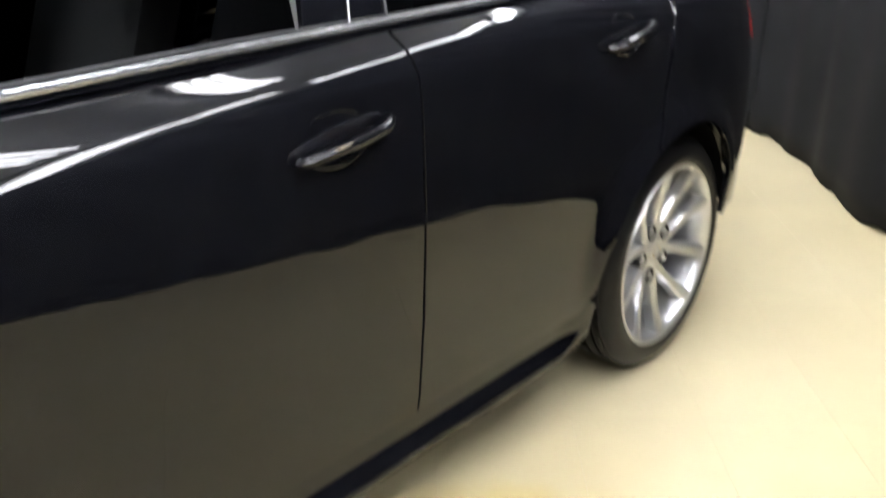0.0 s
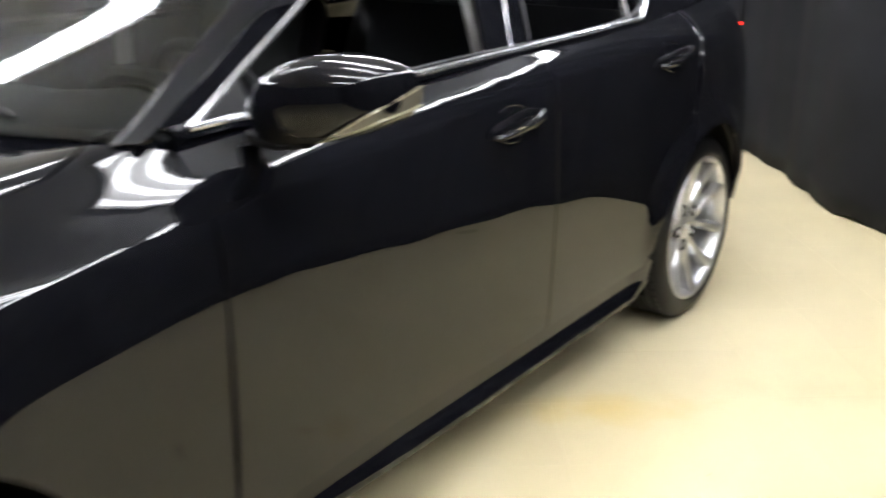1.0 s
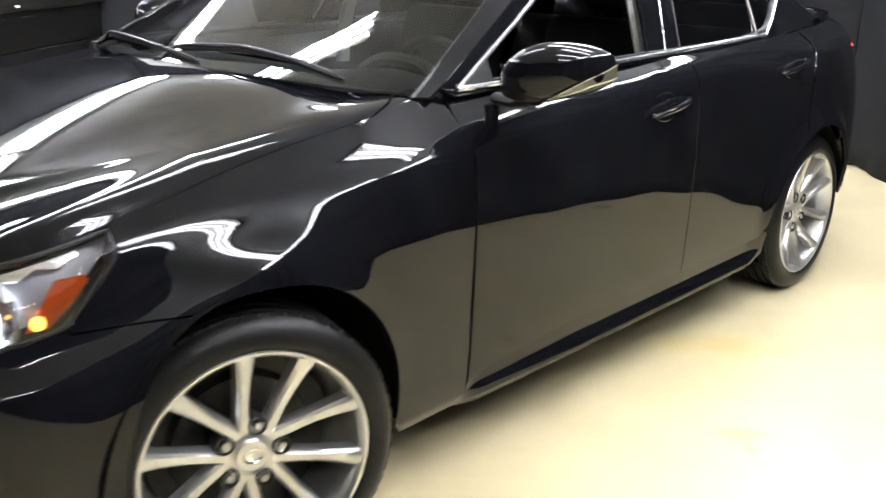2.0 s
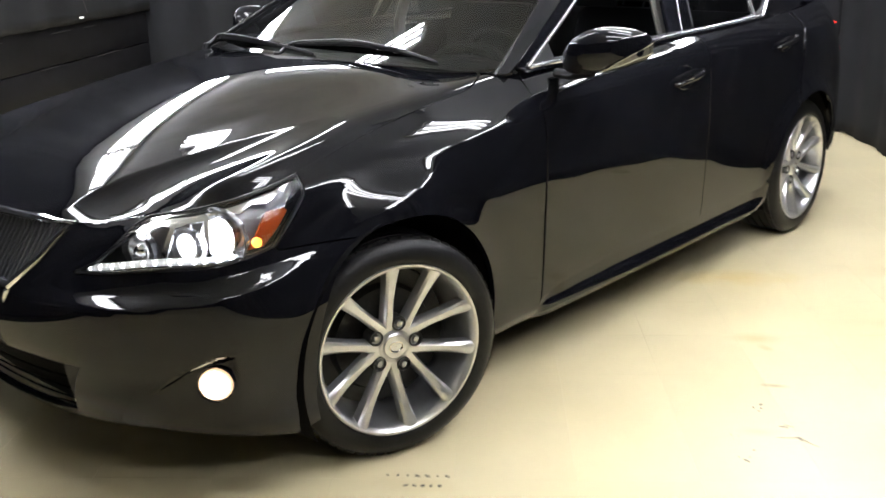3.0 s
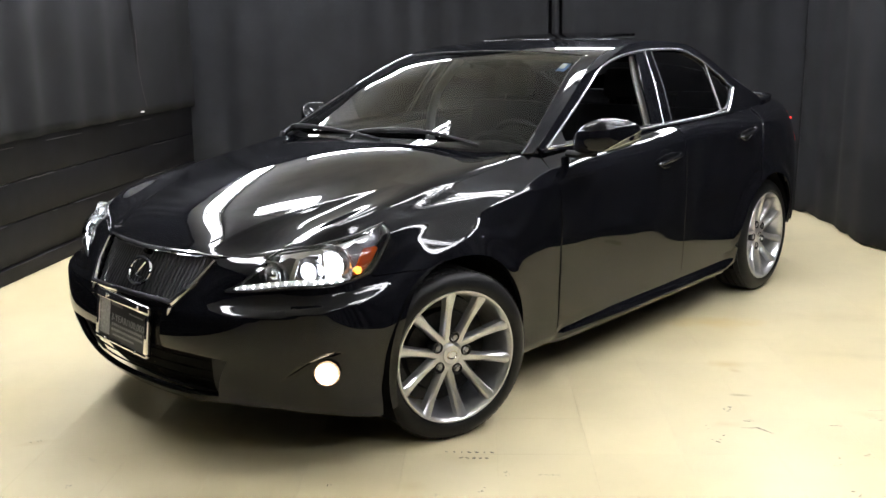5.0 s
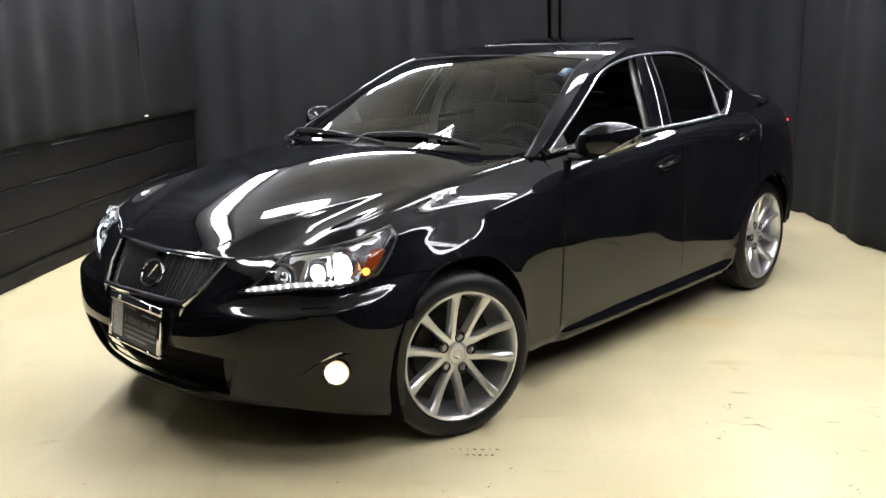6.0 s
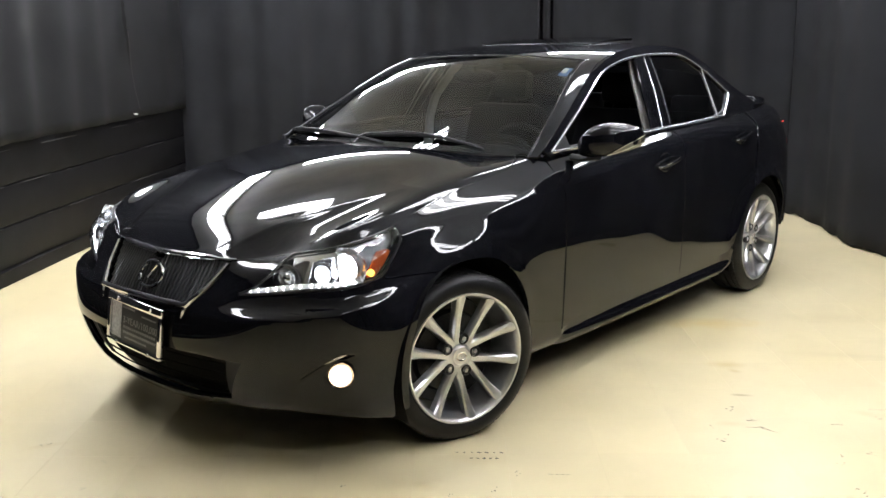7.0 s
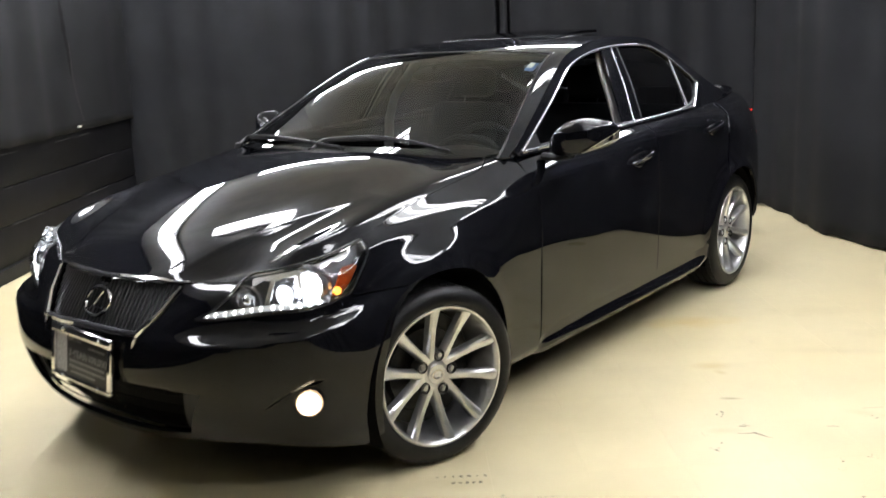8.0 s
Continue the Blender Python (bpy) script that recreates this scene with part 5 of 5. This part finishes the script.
def door_handle(u, z, parent, right):
    f = -1 if right else 1
    h = tagged(new("door_handle"), "black pull handle with a bright edge")
    h.parent = parent
    m2 = lambda u, z, o: (lambda p: Vector((p.x, f * p.y, p.z)))(side(u, z, -o))
    pts = [m2(u + 0.095, z - 0.014, 0.002), m2(u + 0.082, z - 0.012, 0.018), m2(u + 0.04, z - 0.004, 0.030), m2(u - 0.025, z + 0.006, 0.032), m2(u - 0.075, z + 0.014, 0.026), m2(u - 0.10, z + 0.018, 0.008)]
    part("grip", tube(curve(pts, 5), [0.005] + [0.009] * 12 + [0.012] * 12 + [0.009], 10, 0.85), PAINT, h)
    pts = [m2(u + 0.085, z - 0.005, 0.022), m2(u + 0.03, z + 0.006, 0.038), m2(u - 0.045, z + 0.018, 0.039), m2(u - 0.092, z + 0.026, 0.022)]
    part("grip_edge", tube(curve(pts, 5), 0.0032, 6), CHROME, h, "thin chrome edge")
    rim = [m2(u + 0.01 + 0.07 * math.cos(a), z + 0.005 + 0.042 * math.sin(a), 0.001) for a in [radians(195 + 140 * k / 16) for k in range(17)]]
    part("cup", tube(rim, 0.003, 6), PAINT, h)
    rim = [m2(u + 0.01 + 0.07 * math.cos(a), z + 0.005 + 0.042 * math.sin(a), 0.0005) for a in [radians(50 + 85 * k / 12) for k in range(13)]]
    part("cup", tube(rim, 0.0022, 6), PAINT, h)
    return h


for u, z, pr in ((-0.15, 0.880, "front_door"), (-1.035, 0.932, "rear_door")):
    for nm, rt in ((pr, False), (pr + ".001", True)):
        door_handle(u, z, bpy.data.objects[nm], rt)

for rt in (False, True):
    f = -1 if rt else 1
    tl = tagged(new("tail_lamp"), "red tail lamp with one light lit")
    tl.parent = car
    poly = [(-2.04, 0.80), (-2.09, 0.862), (-2.10, 0.98), (-2.35, 0.98), (-2.45, 0.90), (-2.3, 0.80)]
    panel("lens", sheet(poly, lambda u, z: side(u, z, -0.004), 0.05, 0.03, 0.01), RED, tl, "", rt)
    p = side(-2.10, 0.935, -0.006)
    bm = bmesh.new()
    bmesh.ops.create_icosphere(bm, subdivisions=2, radius=0.006, matrix=Matrix.Translation((p.x, f * p.y, p.z)))
    part("bulb", bm, REDGLOW, tl, "small lit red light")


# ==== inside the cabin ====
def interior():
    bm = bmesh.new()
    prof = [(0.84, 0.93), (0.74, 0.965), (0.60, 0.975), (0.48, 0.965), (0.42, 0.93), (0.41, 0.84), (0.46, 0.70), (0.50, 0.55)]
    rows = []
    for k in range(13):
        y = -0.70 + 1.4 * k / 12
        hump = 0.03 * math.exp(-((y - 0.36) / 0.16) ** 2)
        rows.append([bm.verts.new((x - 0.05 * abs(y) ** 2, y, z + (hump if 1 < i < 5 else 0))) for i, (x, z) in enumerate(prof)])
    for a, b in zip(rows, rows[1:]):
        for k in range(len(prof) - 1):
            bm.faces.new((a[k], a[k + 1], b[k + 1], b[k]))
    bmesh.ops.recalc_face_normals(bm, faces=bm.faces)
    part("dashboard", bm, LEATHER, car, "black dashboard")
    part("instrument_hood", tube(curve([(0.47, 0.20, 0.97), (0.46, 0.27, 1.01), (0.46, 0.36, 1.02), (0.46, 0.45, 1.01), (0.47, 0.52, 0.97)], 5), 0.02, 8), LEATHER, car)
    m = pose(0.25, 0.36, 0.90, 0, -65, 0)
    ring = [m @ Vector((0.185 * math.cos(a), 0.185 * math.sin(a), 0)) for a in [math.tau * k / 40 for k in range(41)]]
    sw = new("steering_wheel")
    sw.parent = car
    part("wheel_rim", tube(ring, 0.0155, 10, up=m.to_3x3() @ Vector((0, 0, 1))), LEATHER, sw, "black leather steering wheel rim")
    part("boss", box((-0.06, -0.075, -0.02), (0.06, 0.075, 0.03), 0.02, m), LEATHER, sw)
    for e in ((0, 0.17, 0), (0, -0.17, 0), (-0.17, 0, 0)):
        part("spoke", tube([m @ Vector((0, 0, 0)), m @ Vector(e)], 0.016, 8, 0.5), SILVERED if e[0] == 0 else LEATHER, sw)
    for y in (0.37, -0.37):
        seat = new("front_seat")
        seat.parent = car
        part("cushion", box((-0.42, y - 0.25, 0.42), (0.12, y + 0.25, 0.56), 0.05), LEATHER, seat)
        part("backrest", box((-0.07, -0.25, 0.0), (0.07, 0.25, 0.62), 0.055, pose(-0.42, y, 0.50, 0, -18, 0)), LEATHER, seat, "black leather backrest")
        part("headrest", box((-0.045, -0.13, 0.0), (0.045, 0.13, 0.17), 0.04, pose(-0.625, y, 1.115, 0, -10, 0)), LEATHER, seat)
        for e in (-0.05, 0.05):
            part("headrest_post", tube([(-0.61, y + e, 1.08), (-0.628, y + e, 1.15)], 0.006, 6), CHROME, seat)
    back = new("rear_seat")
    back.parent = car
    part("cushion", box((-1.22, -0.66, 0.40), (-0.78, 0.66, 0.55), 0.05), LEATHER, back)
    part("backrest", box((-0.07, -0.66, 0.0), (0.07, 0.66, 0.56), 0.05, pose(-1.22, 0, 0.50, 0, -24, 0)), LEATHER, back)
    for y in (-0.37, 0.37):
        part("headrest", box((-0.04, -0.13, 0.0), (0.04, 0.13, 0.13), 0.035, pose(-1.45, y, 0.99, 0, -14, 0)), LEATHER, back)
    part("parcel_shelf", box((-1.75, -0.60, 0.97), (-1.40, 0.60, 0.99), 0.005), LEATHER, car)
    mir = new("rear_view_mirror")
    mir.parent = car
    bm = bmesh.new()
    bmesh.ops.create_uvsphere(bm, u_segments=20, v_segments=10, radius=1.0, matrix=pose(0.20, 0.0, 1.285, 0, -12, 8) @ Matrix.Diagonal((0.02, 0.125, 0.036, 1)))
    part("mirror_body", bm, TRIM, mir)
    part("mirror_stalk", tube([(0.20, 0, 1.30), (0.22, 0, 1.335)], 0.012, 8), TRIM, mir)
    # small blue and white inspection sticker behind the glass
    card = []
    for ds, dw in ((-0.30, -0.033), (-0.30, 0.033), (0.25, 0.033), (0.25, -0.033)):
        card.append(canopy(4.0 + ds, 0.815 + dw, 0.006))
    tagged(mesh_object("sticker", card, [(0, 1, 2, 3)], BLUE, car, smooth=False), "small blue and white windscreen sticker")
    q = [card[0].lerp(card[1], 0.15), card[0].lerp(card[1], 0.75), card[3].lerp(card[2], 0.75), card[3].lerp(card[2], 0.15)]
    q = [q[0].lerp(q[3], 0.25), q[1].lerp(q[2], 0.25), q[1].lerp(q[2], 0.85), q[0].lerp(q[3], 0.85)]
    tagged(mesh_object("sticker_print", [p + Vector((0.003, 0, 0.004)) for p in q], [(0, 1, 2, 3)], CARD, car, smooth=False), "white printed field")


interior()


# ==== marks on the floor ====
def floor_mark(x, y, size, kind, seed):
    """Scuffs and cracks: thin irregular chips lying on the paint."""
    rnd = random.Random(seed)
    bm = bmesh.new()

    def chip(px, py, w, h, turn):
        n = 9
        vs = [bm.verts.new((px + math.cos(turn) * w * math.cos(k * math.tau / n) * rnd.uniform(0.6, 1.15) - math.sin(turn) * h * math.sin(k * math.tau / n) * rnd.uniform(0.6, 1.15),
                            py + math.sin(turn) * w * math.cos(k * math.tau / n) + math.cos(turn) * h * math.sin(k * math.tau / n) * rnd.uniform(0.6, 1.2), 0.0012)) for k in range(n)]
        bm.faces.new(vs)

    if kind == "crack":
        for a0, far in ((2.13 + math.pi, 0.065), (1.68, 0.075), (0.39, 0.045)):
            px, py, a = x, y, a0
            for k in range(7):
                chip(px, py, far * 0.12, 0.0026 * (1.3 - k / 8), a)
                a += rnd.uniform(-0.4, 0.4)
                px, py = px + math.cos(a) * far / 7, py + math.sin(a) * far / 7
    elif kind == "dots":
        along, off = Vector((-0.098, 0.130)), Vector((0.042, 0.026))
        for k in range(7):
            q = Vector((x, y)) + along * (k / 6)
            chip(q.x, q.y, rnd.uniform(0.003, 0.012), rnd.uniform(0.0025, 0.006), 2.1 + rnd.uniform(-0.5, 0.5))
        for k in range(5):
            q = Vector((x, y)) + along * (0.36 + 0.14 * k) + off
            chip(q.x, q.y, rnd.uniform(0.004, 0.010), rnd.uniform(0.003, 0.007), 2.1 + rnd.uniform(-0.6, 0.6))
    elif kind == "scratch":
        for k in range(4):
            chip(x - 0.012 * k, y + 0.016 * k, 0.008, 0.0016, 2.1)
    else:
        for k in range(4):
            chip(x + rnd.gauss(0, size * 0.22), y + rnd.gauss(0, size * 0.22), size * rnd.uniform(0.04, 0.14), size * rnd.uniform(0.02, 0.06), 2.1 + rnd.uniform(-0.7, 0.7))
    ob = part("floor_scuff", bm, CRACK, None, smooth=False)
    return tagged(ob, "dark scuffed crack in the cream floor paint", "floor mark", "scuffs on the floor", kind="stuff")


for i, (x, y, size, kind) in enumerate((
        (0.607, 1.702, 0.1, "crack"), (1.512, 0.932, 0.2, "dots"), (0.80, 1.644, 0.08, "chips"), (0.494, 1.537, 0.09, "chips"), (0.575, 1.632, 0.08, "chips"), (0.71, 1.555, 0.04, "chips"),
        (0.404, 1.918, 0.07, "chips"), (0.168, 1.974, 0.1, "scratch"), (0.241, 2.016, 0.05, "chips"), (0.681, 2.026, 0.05, "chips"), (0.60, 2.10, 0.06, "chips"), (0.75, 2.05, 0.03, "chips"),
        (0.925, 2.18, 0.07, "chips"), (-0.405, 1.339, 0.03, "chips"), (1.963, 0.803, 0.05, "chips"), (1.51, 1.2, 0.05, "chips"), (1.452, 1.3, 0.03, "scratch"), (1.66, 1.22, 0.05, "chips"),
        (1.789, 1.123, 0.03, "chips"), (2.359, -0.012, 0.04, "chips"), (2.518, 0.118, 0.04, "chips"), (2.42, -0.315, 0.05, "chips"))):
    floor_mark(x, y, size, kind, 40 + i)


# ==== floor tiles ====
def floor_tiles():
    """Square vinyl tiles along the room's axes with hairline joints; the ones beside the car are pieces of their own."""
    w, g = 0.33, 0.00012
    me = bpy.data.meshes.new("tile")
    a, b, z = w / 2 - g, w / 2 - g - 0.0003, 0.0
    corners = ((-1, -1), (1, -1), (1, 1), (-1, 1))
    one = [(D * (i * a) + N * (j * a) + Vector((0, 0, -0.0025))) for i, j in corners] + [(D * (i * a) + N * (j * a) + Vector((0, 0, -0.0003))) for i, j in corners] \
        + [(D * (i * b) + N * (j * b)) for i, j in corners]
    faces = [(k + s, (k + 1) % 4 + s, (k + 1) % 4 + s + 4, k + s + 4) for s in (0, 4) for k in range(4)] + [(8, 9, 10, 11)]
    faces = [f[::-1] for f in faces]
    me.from_pydata([tuple(p) for p in one], [], faces)
    me.materials.append(FLOOR)
    rest_v, rest_f = [], []
    for i in range(-18, 20):
        for j in range(-11, 12):
            da, nb = -1.78 + w * (i + 0.5), 0.05 + w * (j + 0.5)
            if not (-7.5 < da < 4.7 and -3.2 < nb < 3.9):
                continue
            p = room(da, nb)
            if -1.6 < p.x < 3.6 and 0.35 < p.y < 3.3:
                ob = new("tile", me)
                ob.location = p
                ob.parent = floor
            else:
                s = len(rest_v)
                rest_v += [p + q for q in one]
                rest_f += [tuple(k + s for k in f) for f in faces]
    ob = mesh_object("tile_field", rest_v, rest_f, FLOOR, floor, smooth=False)
    tagged(ob, kind="stuff")


floor_tiles()
